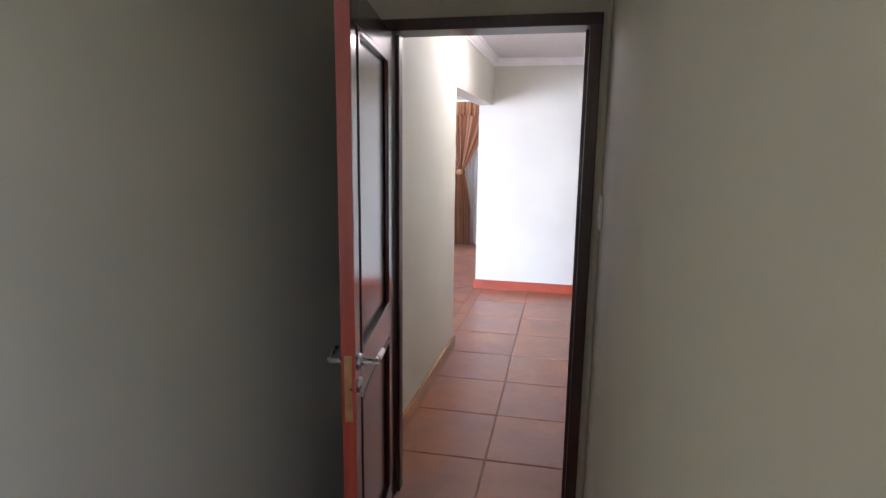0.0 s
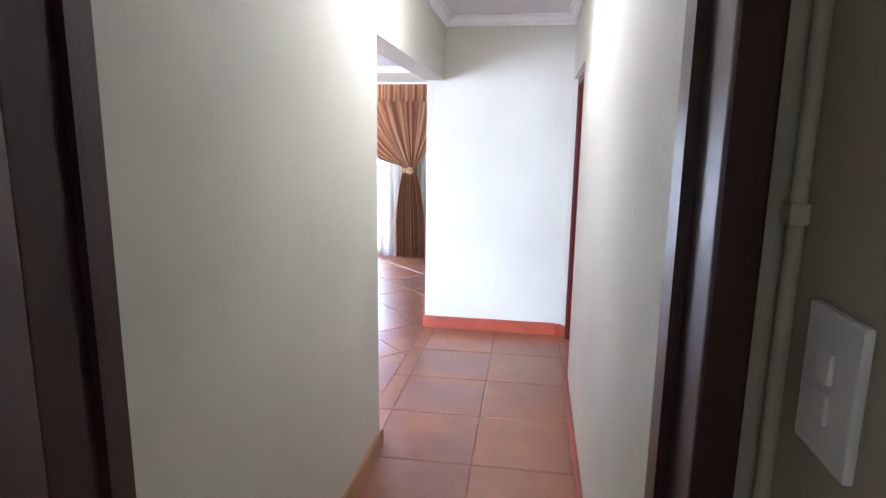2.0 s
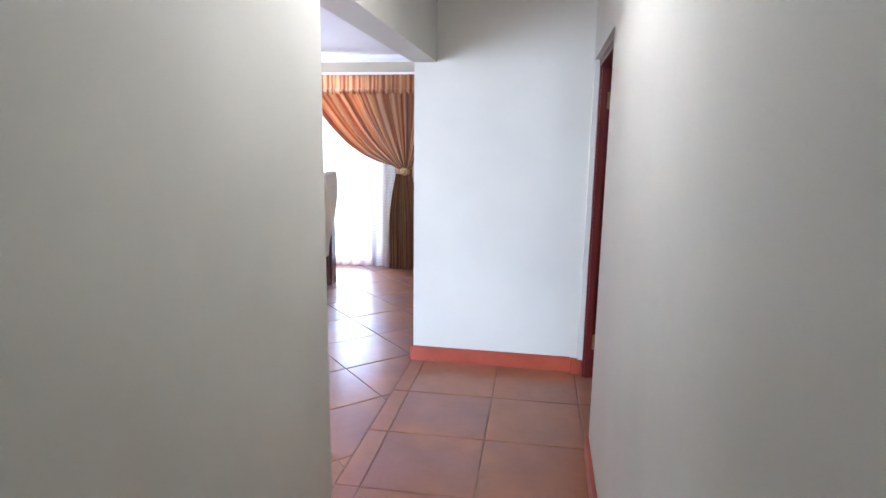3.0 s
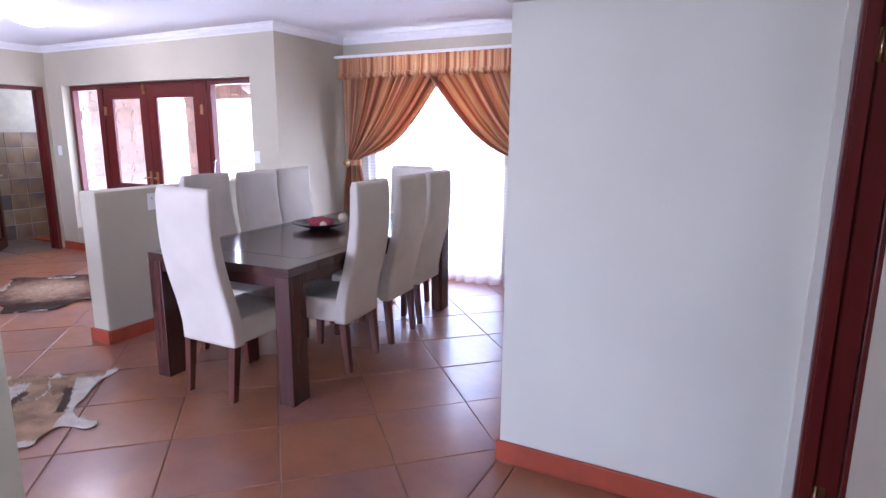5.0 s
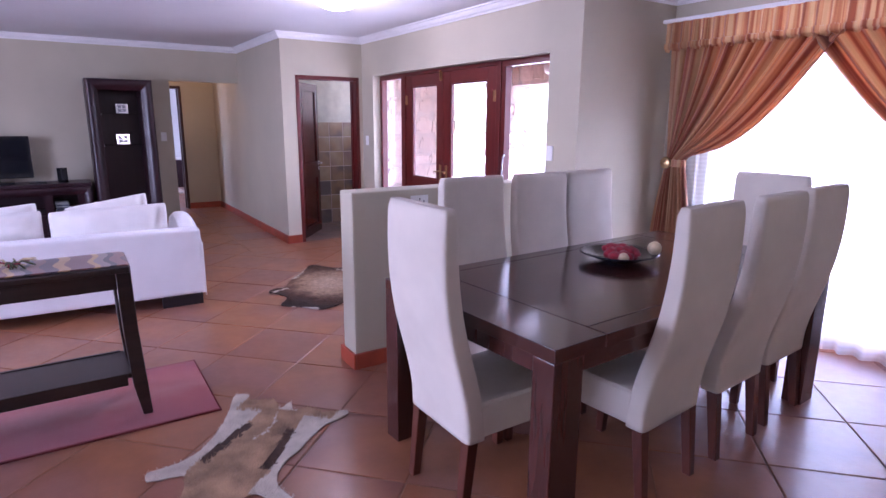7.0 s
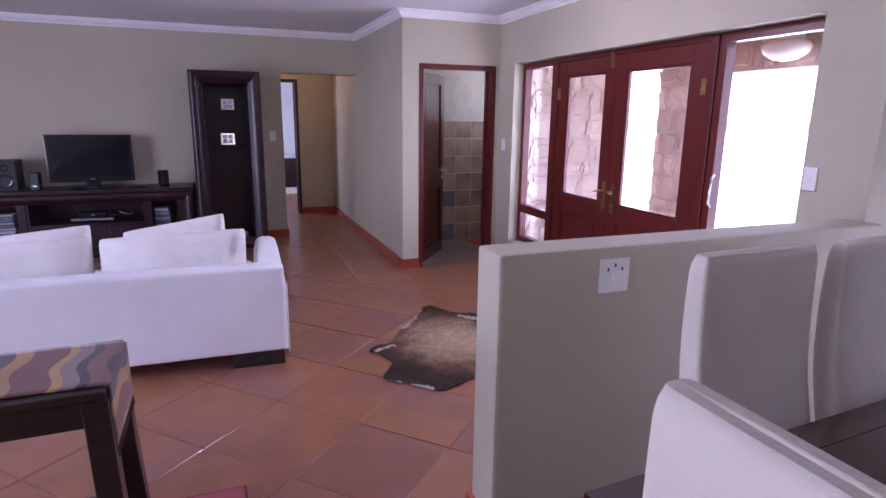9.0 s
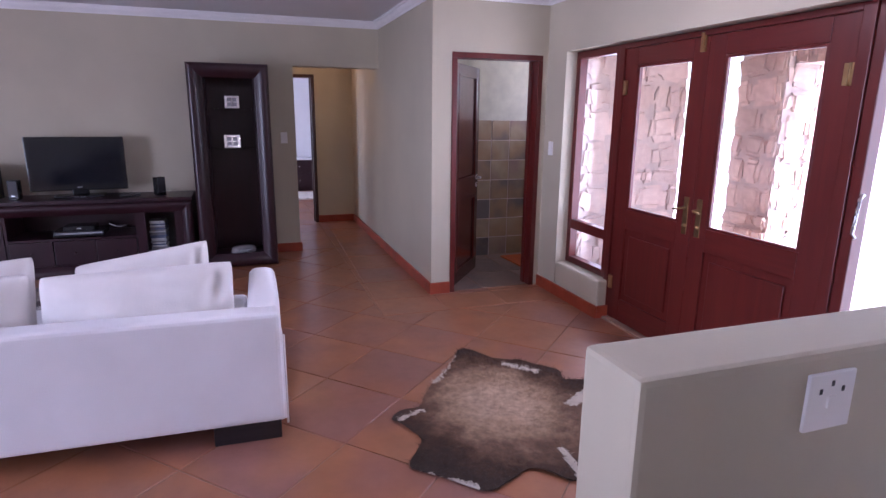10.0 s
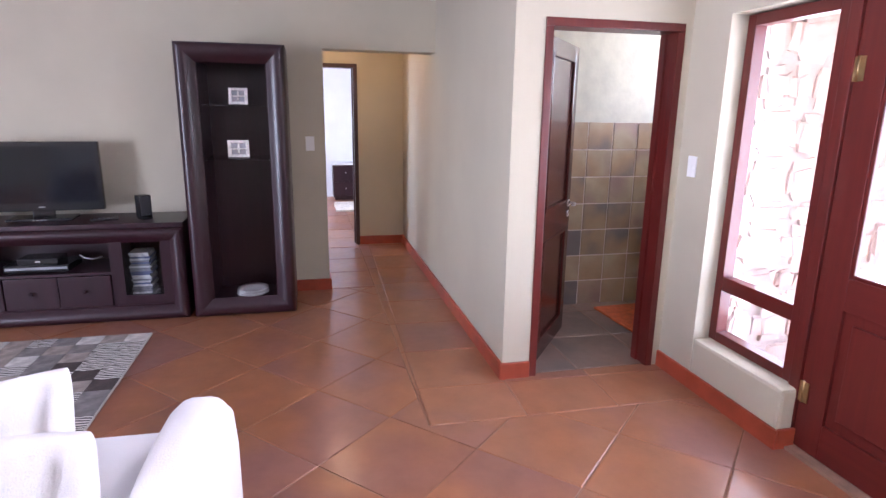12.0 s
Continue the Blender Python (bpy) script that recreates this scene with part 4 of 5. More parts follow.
ceiling_lamp("ceiling_light", "round opal glass ceiling light, lit, in the living room", -5.5, 7.46, 0.19, LAMP_GLOW)
ceiling_lamp("ceiling_light", "round opal glass ceiling light, lit, in the corridor", -0.03, 4.65, 0.15, LAMP_GLOW)
ceiling_lamp("ceiling_light", "round glass ceiling light, lit warm, in the hall", -10.6, 6.8, 0.15, LAMP_WARM)
pl = thing("porch_light", "white dome light under the porch ceiling", "ceiling light", m=pose(-5.55, 10.1, 2.3))
part("base", lathe([(0, 0), (0.12, 0), (0.12, -0.15), (0, -0.15)], 28), GYPSUM, pl)
part("shade", lathe([(0.0, -0.30), (0.09, -0.285), (0.16, -0.24), (0.18, -0.19), (0.16, -0.15), (0, -0.15)], 28), OPAL, pl, smooth=True)


# ---- living room ----
def moulded(profile, length, mat):
    """A bar along x whose section is the profile of y, z."""
    bm = bmesh.new()
    a = [bm.verts.new((0, y, z)) for y, z in profile]
    b = [bm.verts.new((length, y, z)) for y, z in profile]
    k = len(profile)
    bm.faces.new(a[::-1]), bm.faces.new(b)
    for i in range(k):
        bm.faces.new((a[i], a[(i + 1) % k], b[(i + 1) % k], b[i]))
    bmesh.ops.recalc_face_normals(bm, faces=bm.faces[:])
    return bm


def picture_moulding(x0, x1, z0, z1, wide, out, sides="lrtb"):
    """Mitred, bulging frame in the plane x (across), z, standing out towards -y. Gives a bmesh a side."""
    prof = [(0.0, 0.0), (0.02, 0.55), (0.12, 0.9), (0.28, 1.0), (0.5, 0.92), (0.7, 0.66), (0.86, 0.35), (1.0, 0.12)]
    corners = {"l": ((x0, z0), (x0, z1), (1, 1), (1, -1)), "r": ((x1, z1), (x1, z0), (-1, -1), (-1, 1)), "t": ((x0, z1), (x1, z1), (1, -1), (-1, -1)), "b": ((x1, z0), (x0, z0), (-1, 1), (1, 1))}
    made = []
    for s in sides:
        p, q, dp, dq = corners[s]
        bm = bmesh.new()
        rows = [(bm.verts.new((p[0] + dp[0] * wide * t, -out * o, p[1] + dp[1] * wide * t)), bm.verts.new((q[0] + dq[0] * wide * t, -out * o, q[1] + dq[1] * wide * t))) for t, o in prof]
        for (a, b), (c, d) in zip(rows, rows[1:]):
            f = bm.faces.new((a, b, d, c))
            f.smooth = True
        bmesh.ops.recalc_face_normals(bm, faces=bm.faces[:])
        made.append(bm)
    return made


def display_cabinet():
    """Tall open cabinet: across x 0..0.76, back at y = 0.46, front at y = 0."""
    t = thing("display_cabinet", "tall dark mahogany display cabinet with moulded frame and glass shelves", "cabinet", m=pose(-9.12, 5.665, 0, 0, 0, 90))
    w, h, d = 0.745, 2.005, 0.46
    for r in ((0.0, 0.035, 0.0, d, 0, h), (w - 0.035, w, 0.0, d, 0, h)):
        part("side_panel", box(*r, 0.003), MAHOGANY, t)
    part("top_panel", box(0.035, w - 0.035, 0.0, d, h - 0.03, h, 0.003), MAHOGANY, t)
    part("back_panel", box(0.035, w - 0.035, d - 0.02, d, 0.0, h - 0.03), MAHOGANY, t)
    part("bottom_panel", box(0.035, w - 0.035, 0.0, d - 0.02, 0.0, 0.10), MAHOGANY, t)
    for bm in picture_moulding(0.0, w, 0.004, h, 0.135, 0.055):
        part("moulding", bm, MAHOGANY, t, "bulging moulded mahogany edge")
    for x in (0.135, w - 0.135):
        part("inner_side", box(x - 0.008, x + 0.008, 0.0, d - 0.02, 0.135, h - 0.135), MAHOGANY, t)
    for z in (1.19, 1.58):
        g = part("glass_shelf", box(0.145, w - 0.145, 0.05, d - 0.03, z - 0.004, z + 0.004), PANE, t, "clear glass shelf")
        g.visible_shadow = False
        for x in (0.147, w - 0.147):
            part("shelf_pin", box(x - 0.005, x + 0.005, 0.07, 0.08, z - 0.012, z - 0.004), STEEL, t)
    return t


display_cabinet()


def silver_frame(m):
    p = thing("picture_frame", "small square silver picture frame on a glass shelf", "picture frame", "frames in the display cabinet", m=m)
    for r in ((-0.062, -0.04, 0, 0.124), (0.04, 0.062, 0, 0.124), (-0.04, 0.04, 0, 0.022), (-0.04, 0.04, 0.102, 0.124)):
        part("border", box(r[0], r[1], -0.008, 0.008, r[2], r[3], 0.003), SILVER, p)
    part("photo", box(-0.04, 0.04, -0.002, 0.004, 0.022, 0.102), GREY_PLASTIC, p, "small grey picture")
    for r in ((-0.05, 0.05, 0.056, 0.066), (-0.006, 0.006, 0.03, 0.1)):
        part("bar", box(r[0], r[1], -0.011, -0.004, r[2], r[3], 0.001), SILVER, p)
    return p


f0 = silver_frame(pose(-9.28, 6.055, 1.585, -8, 0, 84) @ Matrix.Diagonal((1.12, 1, 1, 1)))
copy_thing(f0, pose(-9.28, 6.035, 1.195, -8, 0, 97) @ Matrix.Diagonal((1.12, 1, 1.05, 1)))
dish = thing("stacked_plates", "stack of pale plates on the cabinet's floor", "plates", m=pose(-9.30, 6.07, 0.101))
for k in range(4):
    part("plate", lathe([(0, 0.002), (0.06, 0.0), (0.085, 0.008), (0.125 - 0.003 * k, 0.018), (0.125 - 0.003 * k, 0.022), (0.08, 0.012), (0, 0.008)], 32), CERAMIC, dish, "", True, pose(0.004 * k, 0.006 * (k % 2), 0.013 * k, 0, 2 if k == 3 else 0))


def media_unit():
    """Low cabinet: across x 0..2.1, front y = 0, back y = 0.48."""
    t = thing("media_cabinet", "long low mahogany television cabinet with glazed doors and drawers", "cabinet", m=pose(-9.14, 3.50, 0, 0, 0, 90))
    w, h, d = 2.12, 0.735, 0.48
    part("top_board", box(-0.01, w + 0.0, -0.01, d, h - 0.035, h, 0.004), MAHOGANY, t)
    part("plinth", box(0.02, w - 0.02, 0.03, d, 0.0, 0.09), MAHOGANY, t)
    part("back_panel", box(0.02, w - 0.02, d - 0.02, d, 0.09, h - 0.035), MAHOGANY, t)
    part("floor_board", box(0.02, w - 0.02, 0.0, d - 0.02, 0.09, 0.115), MAHOGANY, t)
    for x in (0.0, 0.52, 1.60, w - 0.02):
        part("upright", box(x, x + 0.02, 0.0, d - 0.02, 0.09 if 0 < x < 2 else 0.0, h - 0.035), MAHOGANY, t)
    part("middle_shelf", box(0.54, 1.60, 0.0, d - 0.02, 0.355, 0.375), MAHOGANY, t)
    for bm in picture_moulding(0.0, w, 0.0, h - 0.036, 0.105, 0.05):
        part("moulding", bm, MAHOGANY, t, "bulging moulded mahogany edge")
    for x in (0.545, 0.90, 1.25):
        dr = part("drawer", box(x, x + 0.345, -0.012, 0.30, 0.12, 0.35, 0.004), MAHOGANY, t)
        part("knob", lathe([(0.0, 0.026), (0.012, 0.024), (0.014, 0.016), (0.006, 0.008), (0.008, 0)], 14), MAHOGANY, dr, "", True, Matrix.Translation((x + 0.172, -0.012, 0.24)) @ Matrix.Rotation(math.pi / 2, 4, "X"))
    for x in (0.115, 1.62):
        dw = 0.40
        dd = part("cabinet_door", boxes((x, x + 0.07, -0.010, 0.012, 0.12, 0.69), (x + dw - 0.07, x + dw, -0.010, 0.012, 0.12, 0.69), (x + 0.07, x + dw - 0.07, -0.010, 0.012, 0.12, 0.19), (x + 0.07, x + dw - 0.07, -0.010, 0.012, 0.61, 0.69)), MAHOGANY, t, "glazed mahogany cabinet door")
        g = part("pane", box(x + 0.06, x + dw - 0.06, 0.0, 0.004, 0.18, 0.62), PANE, dd, "cabinet glass")
        g.visible_shadow = False
    return t


media_unit()
U = pose(-9.14, 3.50, 0, 0, 0, 90)
rb = random.Random(8)
stackmat = [material("disc_case_" + n, c, 0.35, vary=0.2, scale=30, bump=0) for n, c in (("white", (0.6, 0.6, 0.58)), ("grey", (0.2, 0.2, 0.22)), ("blue", (0.07, 0.09, 0.18)))]
for base in ((1.78, 0.17, 0.116), (0.31, 0.17, 0.116)):
    st = thing("disc_case_stack", "stack of disc cases behind the glazed cabinet door", "disc cases", "disc cases", m=U @ pose(*base))
    z = 0.0
    for k in range(26):
        h = 0.0145
        part("disc_case", box(-0.07 + rb.uniform(-0.012, 0.012), 0.07 + rb.uniform(-0.012, 0.012), -0.09, 0.09, z, z + h - 0.001, 0.001, segments=1), rb.choice(stackmat), st)
        z += h
dk = thing("disc_player", "slim black disc player in the open bay of the cabinet", "disc player", m=U @ pose(1.10, 0.17, 0.376))
part("case", box(-0.21, 0.21, -0.12, 0.14, 0.008, 0.058, 0.003), BLACK, dk)
part("front_strip", box(-0.20, 0.20, -0.123, -0.119, 0.026, 0.044), GREY_PLASTIC, dk, "grey display strip")
for x in (-0.17, 0.17):
    part("foot", box(x - 0.012, x + 0.012, -0.1, -0.076, 0, 0.008), BLACK_MATT, dk)
dc = thing("decoder_box", "small black decoder standing on the disc player", "decoder", m=U @ pose(1.10, 0.17, 0.434))
part("case", box(-0.13, 0.13, -0.09, 0.10, 0.0, 0.04, 0.003), BLACK, dc)
part("badge", box(-0.02, 0.02, -0.092, -0.089, 0.016, 0.024), STEEL, dc)
cb = thing("cable", "pale loose cable lying in the open bay", "cable", m=U @ pose(1.40, 0.2, 0.376))
part("lead", tube([(-0.06, 0.0, 0.09), (-0.02, -0.03, 0.075), (0.03, -0.02, 0.06), (0.08, 0.03, 0.065)], 0.004), PLASTIC, cb, smooth=True)


def television():
    t = thing("television", "flat black television on the mahogany cabinet", "television", m=U @ pose(1.115, 0.25, 0.735, 0, 0, 4))
    w, z0, z1 = 0.82, 0.062, 0.570
    part("housing", box(-w / 2, w / 2, 0.0, 0.055, z0, z1, 0.008), BLACK, t)
    part("rear_cover", box(-w / 2 + 0.1, w / 2 - 0.1, 0.055, 0.10, z0 + 0.06, z1 - 0.08, 0.015), BLACK_MATT, t)
    part("screen", box(-w / 2 + 0.034, w / 2 - 0.034, -0.0015, 0.001, z0 + 0.062, z1 - 0.034), SCREEN, t, "dark glossy screen")
    part("badge", box(-0.022, 0.022, -0.002, 0.0, z0 + 0.027, z0 + 0.035), STEEL, t)
    part("neck", box(-0.07, 0.07, 0.01, 0.05, 0.02, z0 + 0.02, 0.006), BLACK, t)
    part("foot", box(-0.21, 0.21, -0.10, 0.12, 0.0, 0.02, 0.008), BLACK, t, "wide glossy stand foot")
    for k in range(4):
        part("button", box(-0.04 + 0.025 * k, -0.026 + 0.025 * k, -0.104, -0.1, 0.007, 0.013), GREY_PLASTIC, t)
    return t


television()


def satellite_speaker(x, y, r, s=1.0):
    t = thing("speaker", "small black satellite speaker on the television cabinet", "speaker", "speakers on the television cabinet", m=U @ pose(x, y, 0.735, 0, 0, r))
    part("stand", box(-0.035 * s, 0.035 * s, -0.035, 0.045, 0, 0.014, 0.003), BLACK, t)
    part("cabinet", box(-0.042 * s, 0.042 * s, -0.02, 0.05, 0.012, 0.165 * s, 0.008), BLACK, t)
    part("grille", box(-0.036 * s, 0.036 * s, -0.024, -0.019, 0.03, 0.158 * s, 0.003), BLACK_MATT, t)
    part("badge", box(-0.015, 0.015, -0.0255, -0.0235, 0.036, 0.042), STEEL, t)
    return t


satellite_speaker(1.83, 0.17, 40, 1.1)
satellite_speaker(0.60, 0.16, -10, 1.1)
bs = thing("loudspeaker", "black loudspeaker box at the end of the cabinet", "speaker", m=U @ pose(0.35, 0.24, 0.735))
part("cabinet", box(-0.10, 0.10, -0.12, 0.14, 0, 0.31, 0.004), BLACK_MATT, bs)
for z, r in ((0.10, 0.075), (0.235, 0.035)):
    part("cone", lathe([(r, 0), (r, 0.006), (r * 0.8, 0.004), (r * 0.3, -0.01), (0, -0.004)], 22), BLACK, bs, "", True, Matrix.Translation((0, -0.121, z)) @ Matrix.Rotation(math.pi / 2, 4, "X"))
rc = thing("remote_control", "black remote control lying before the television", "remote control", m=U @ pose(1.56, 0.13, 0.736, 0, 0, 20))
part("body", box(-0.09, 0.09, -0.022, 0.022, 0, 0.02, 0.006), BLACK, rc)
for k in range(5):
    part("button", box(-0.07 + 0.03 * k, -0.056 + 0.03 * k, -0.008, 0.008, 0.02, 0.0225, 0.001), GREY_PLASTIC, rc)


def puffy(w, h, d, seed, flop=0.0, crumple=0.0):
    """A filled cushion standing in x, z, with pulled-out corners."""
    def at(u, v, side):
        a, b = math.sin((u - 0.5) * math.pi), math.sin((v - 0.5) * math.pi)
        ex, ez = 1 - a * a, 1 - b * b
        swell = (max(0.0, ex) * max(0.0, ez)) ** 0.36
        crease = math.exp(-((a - 0.74 - 0.1 * b) / 0.07) ** 2 - ((b - 0.45) / 0.5) ** 2)
        swell *= 1 - crumple * crease
        round_off = 1 - 0.045 * (a * b) ** 6
        pinch = 1 - 0.035 * (1 - abs(a) ** 3) * abs(b) ** 4 - 0.0
        pinch2 = 1 - 0.03 * (1 - abs(b) ** 3) * abs(a) ** 4
        n = noise.noise(Vector((a * 2.2, b * 2.2, seed))) * 0.02 + noise.noise(Vector((a * 6, b * 6, seed + 9))) * 0.006
        pinch, pinch2 = pinch * round_off, pinch2 * round_off
        return (w / 2 * a * pinch2, side * (d / 2 * swell) + n * swell, h / 2 + h / 2 * b * pinch + flop * a * max(0, b))
    bm = grid(40, 28, lambda u, v: at(u, v, -1))
    grid(40, 28, lambda u, v: at(1 - u, v, 1), bm)
    bmesh.ops.remove_doubles(bm, verts=bm.verts[:], dist=0.0008)
    return bm


def sofa():
    """Back face at y = 0 towards -y; across x 0..2.3; sits towards +y."""
    t = thing("sofa", "white cotton sofa with low back on black plinth blocks", "sofa", m=pose(-5.64, 6.25, 0, 0, 0, 88.5))
    L = 2.3
    z0 = 0.09
    part("back", box(-L, 0.0, 0.0, 0.15, z0, 0.645, 0.035, segments=4), SOFA_WHITE, t)
    part("seat_base", box(-L + 0.02, -0.02, 0.10, 0.92, z0, 0.34, 0.02, segments=3), SOFA_WHITE, t)
    for k in range(2):
        a = -0.17 - k * 0.985
        part("seat_cushion", box(a - 0.975, a, 0.20, 0.94, 0.34, 0.47, 0.035, segments=4), SOFA_WHITE, t)
    for x0, x1 in ((-0.165, 0.012), (-L - 0.012, -L + 0.165)):
        prof = [(0.012, z0), (0.012, 0.55), (0.05, 0.615), (0.14, 0.655), (0.24, 0.69), (0.34, 0.71), (0.50, 0.715), (0.64, 0.705), (0.76, 0.67), (0.84, 0.60), (0.86, 0.48), (0.86, z0)]
        bm = bmesh.new()
        mid, rows = (x0 + x1) / 2, []
        for s in (0.0, 0.04, 0.13, 0.3, 0.5, 0.7, 0.87, 0.96, 1.0):
            q = abs(2 * s - 1)
            edge = 0.028 * max(0.0, (q - 0.4) / 0.6) ** 2.2
            row = []
            for y, z in prof:
                slim = 1 - 0.30 * max(0.0, (z - 0.52) / 0.22)
                row.append(bm.verts.new((mid + (x0 + s * (x1 - x0) - mid) * slim, min(max(y, 0.012 + edge), 0.86 - edge), z - edge if z > 0.3 else z)))
            rows.append(row)
        for a, b in zip(rows, rows[1:]):
            for i in range(len(prof) - 1):
                f = bm.faces.new((a[i], b[i], b[i + 1], a[i + 1]))
                f.smooth = True
        bm.faces.new(rows[0]), bm.faces.new(rows[-1][::-1])
        bmesh.ops.recalc_face_normals(bm, faces=bm.faces[:])
        arm = part("arm", bm, SOFA_WHITE, t, "raised padded arm")
        xs = x1 if x1 > -1 else x0
        part("piping", tube([(xs, y + 0.03, z - 0.03) for y, z in prof[:2]], 0.006), SOFA_WHITE, arm, smooth=True)
    for x in (-0.33, -L + 0.02):
        for y in (0.01, 0.80):
            part("plinth_block", box(x, x + 0.31, y, y + 0.08, 0, z0 + 0.005, 0.004), PLINTH, t, "black wooden plinth block")
    return t


sofa()
SO = pose(-5.64, 6.25, 0, 0, 0, 88.5)
for k, (x, y, z, tilt, w, h, flop, turn) in enumerate([(-0.625, 0.255, 0.465, -8, 0.85, 0.365, 0.012, 0), (-1.45, 0.26, 0.465, -8, 0.76, 0.36, 0.01, 2), (-0.63, 0.40, 0.465, -14, 0.62, 0.41, 0.045, 4), (-1.40, 0.41, 0.465, -14, 0.57, 0.39, 0.03, -3), (-2.02, 0.27, 0.465, -8, 0.50, 0.36, 0.0, 0)]):
    c = tagged(part("cushion", puffy(w, h, 0.225, 3.1 * k, flop, 0.6 if k in (0, 2) else 0.15), CUSHION, None, "", True, SO @ pose(x, y, z, tilt, 0, turn)), "large plump white linen cushion leaning on the sofa", "cushion", "cushions on the sofa")


# patterned rug before the sofa: patches of hide print
rg = thing("patchwork_rug", "grey and white zebra print patchwork rug before the sofa", "rug", m=pose(-8.80, 5.43, 0, 0, 0, 0))
part("border", box(0, 1.9, -1.9, 0, 0.0, 0.010, 0.003), material("pale_rug_border", (0.55, 0.52, 0.47), 0.95, vary=0.1, bump=0.5, bump_scale=200), rg, "pale rug border")
tones = [material("rug_" + n, c, 0.95, vary=0.2, scale=14, bump=0.5, bump_scale=200) for n, c in (("white", (0.60, 0.58, 0.54)), ("grey", (0.22, 0.20, 0.19)), ("brown", (0.07, 0.05, 0.045)), ("taupe", (0.34, 0.29, 0.25)))]


def zebra(name):
    m = bpy.data.materials.new(name)
    m.use_nodes = True
    n, l = m.node_tree.nodes, m.node_tree.links
    co, w, r = n.new("ShaderNodeTexCoord"), n.new("ShaderNodeTexWave"), n.new("ShaderNodeValToRGB")
    w.inputs["Scale"].default_value, w.inputs["Distortion"].default_value, w.inputs["Detail"].default_value = 13, 5, 1
    l.new(co.outputs["Object"], w.inputs["Vector"])
    r.color_ramp.elements[0].color, r.color_ramp.elements[1].color = (0.04, 0.035, 0.03, 1), (0.66, 0.63, 0.58, 1)
    r.color_ramp.elements[0].position, r.color_ramp.elements[1].position = 0.47, 0.53
    l.new(w.outputs["Fac"], r.inputs[0])
    l.new(r.outputs[0], n["Principled BSDF"].inputs["Base Color"])
    n["Principled BSDF"].inputs["Roughness"].default_value = 0.95
    return m


ZEBRA = zebra("zebra_print")
rz = random.Random(21)
for i in range(13):
    for j in range(13):
        q = rz.random()
        mt = ZEBRA if q < 0.3 else rz.choice(tones)
        part("patch", box(0.0, 0.143, 0.0, 0.143, 0.0095, 0.0125), mt, rg, m=pose(0.006 + 0.1455 * i, -1.897 + 0.1455 * j, 0))

# red rug under the console
def sheen_banded_wool(name):
    m = bpy.data.materials.new(name)
    m.use_nodes = True
    n, l = m.node_tree.nodes, m.node_tree.links
    co, sp, wob, ad, r = n.new("ShaderNodeTexCoord"), n.new("ShaderNodeSeparateXYZ"), n.new("ShaderNodeTexNoise"), n.new("ShaderNodeMath"), n.new("ShaderNodeValToRGB")
    l.new(co.outputs["Object"], sp.inputs[0]), l.new(co.outputs["Object"], wob.inputs["Vector"])
    wob.inputs["Scale"].default_value, wob.inputs["Detail"].default_value = 3.5, 5
    ad.operation = "MULTIPLY_ADD"
    ad.inputs[1].default_value = 0.22
    l.new(wob.outputs[0], ad.inputs[0]), l.new(sp.outputs[0], ad.inputs[2])
    e = r.color_ramp.elements
    e[0].color, e[0].position, e[1].color, e[1].position = (0.22, 0.022, 0.028, 1), 0.10, (0.24, 0.025, 0.035, 1), 0.86
    # the paler middle tones put reflected light into the wool's colour
    for p, c in ((0.22, (0.34, 0.050, 0.046)), (0.36, (0.38, 0.078, 0.066)), (0.50, (0.40, 0.115, 0.10)), (0.60, (0.34, 0.052, 0.048)), (0.72, (0.29, 0.040, 0.046))):
        e.new(p).color = (*c, 1)
    l.new(ad.outputs[0], r.inputs[0])
    b = n["Principled BSDF"]
    l.new(r.outputs[0], b.inputs["Base Color"])
    b.inputs["Roughness"].default_value, b.inputs["Sheen Weight"].default_value = 0.9, 0.25
    pile, bp = n.new("ShaderNodeTexNoise"), n.new("ShaderNodeBump")
    pile.inputs["Scale"].default_value = 260
    bp.inputs["Strength"].default_value, bp.inputs["Distance"].default_value = 0.5, 0.004
    l.new(co.outputs["Object"], pile.inputs["Vector"]), l.new(pile.outputs[0], bp.inputs["Height"]), l.new(bp.outputs[0], b.inputs["Normal"])
    return m


rr = thing("red_rug", "red wool rug with painted sheen down its middle under the console", "rug", m=pose(-4.40, 5.93, 0))
part("field", box(0, 0.75, -1.9, 0, 0, 0.011, 0.004), sheen_banded_wool("sheen_banded_red_wool"), rr)
part("binding", boxes((0.75, 0.758, -1.9, 0.008, 0, 0.009), (-0.008, 0, -1.9, 0.008, 0, 0.009), (0, 0.75, 0, 0.008, 0, 0.009)), RED_RUG, rr, "dark red bound edge")


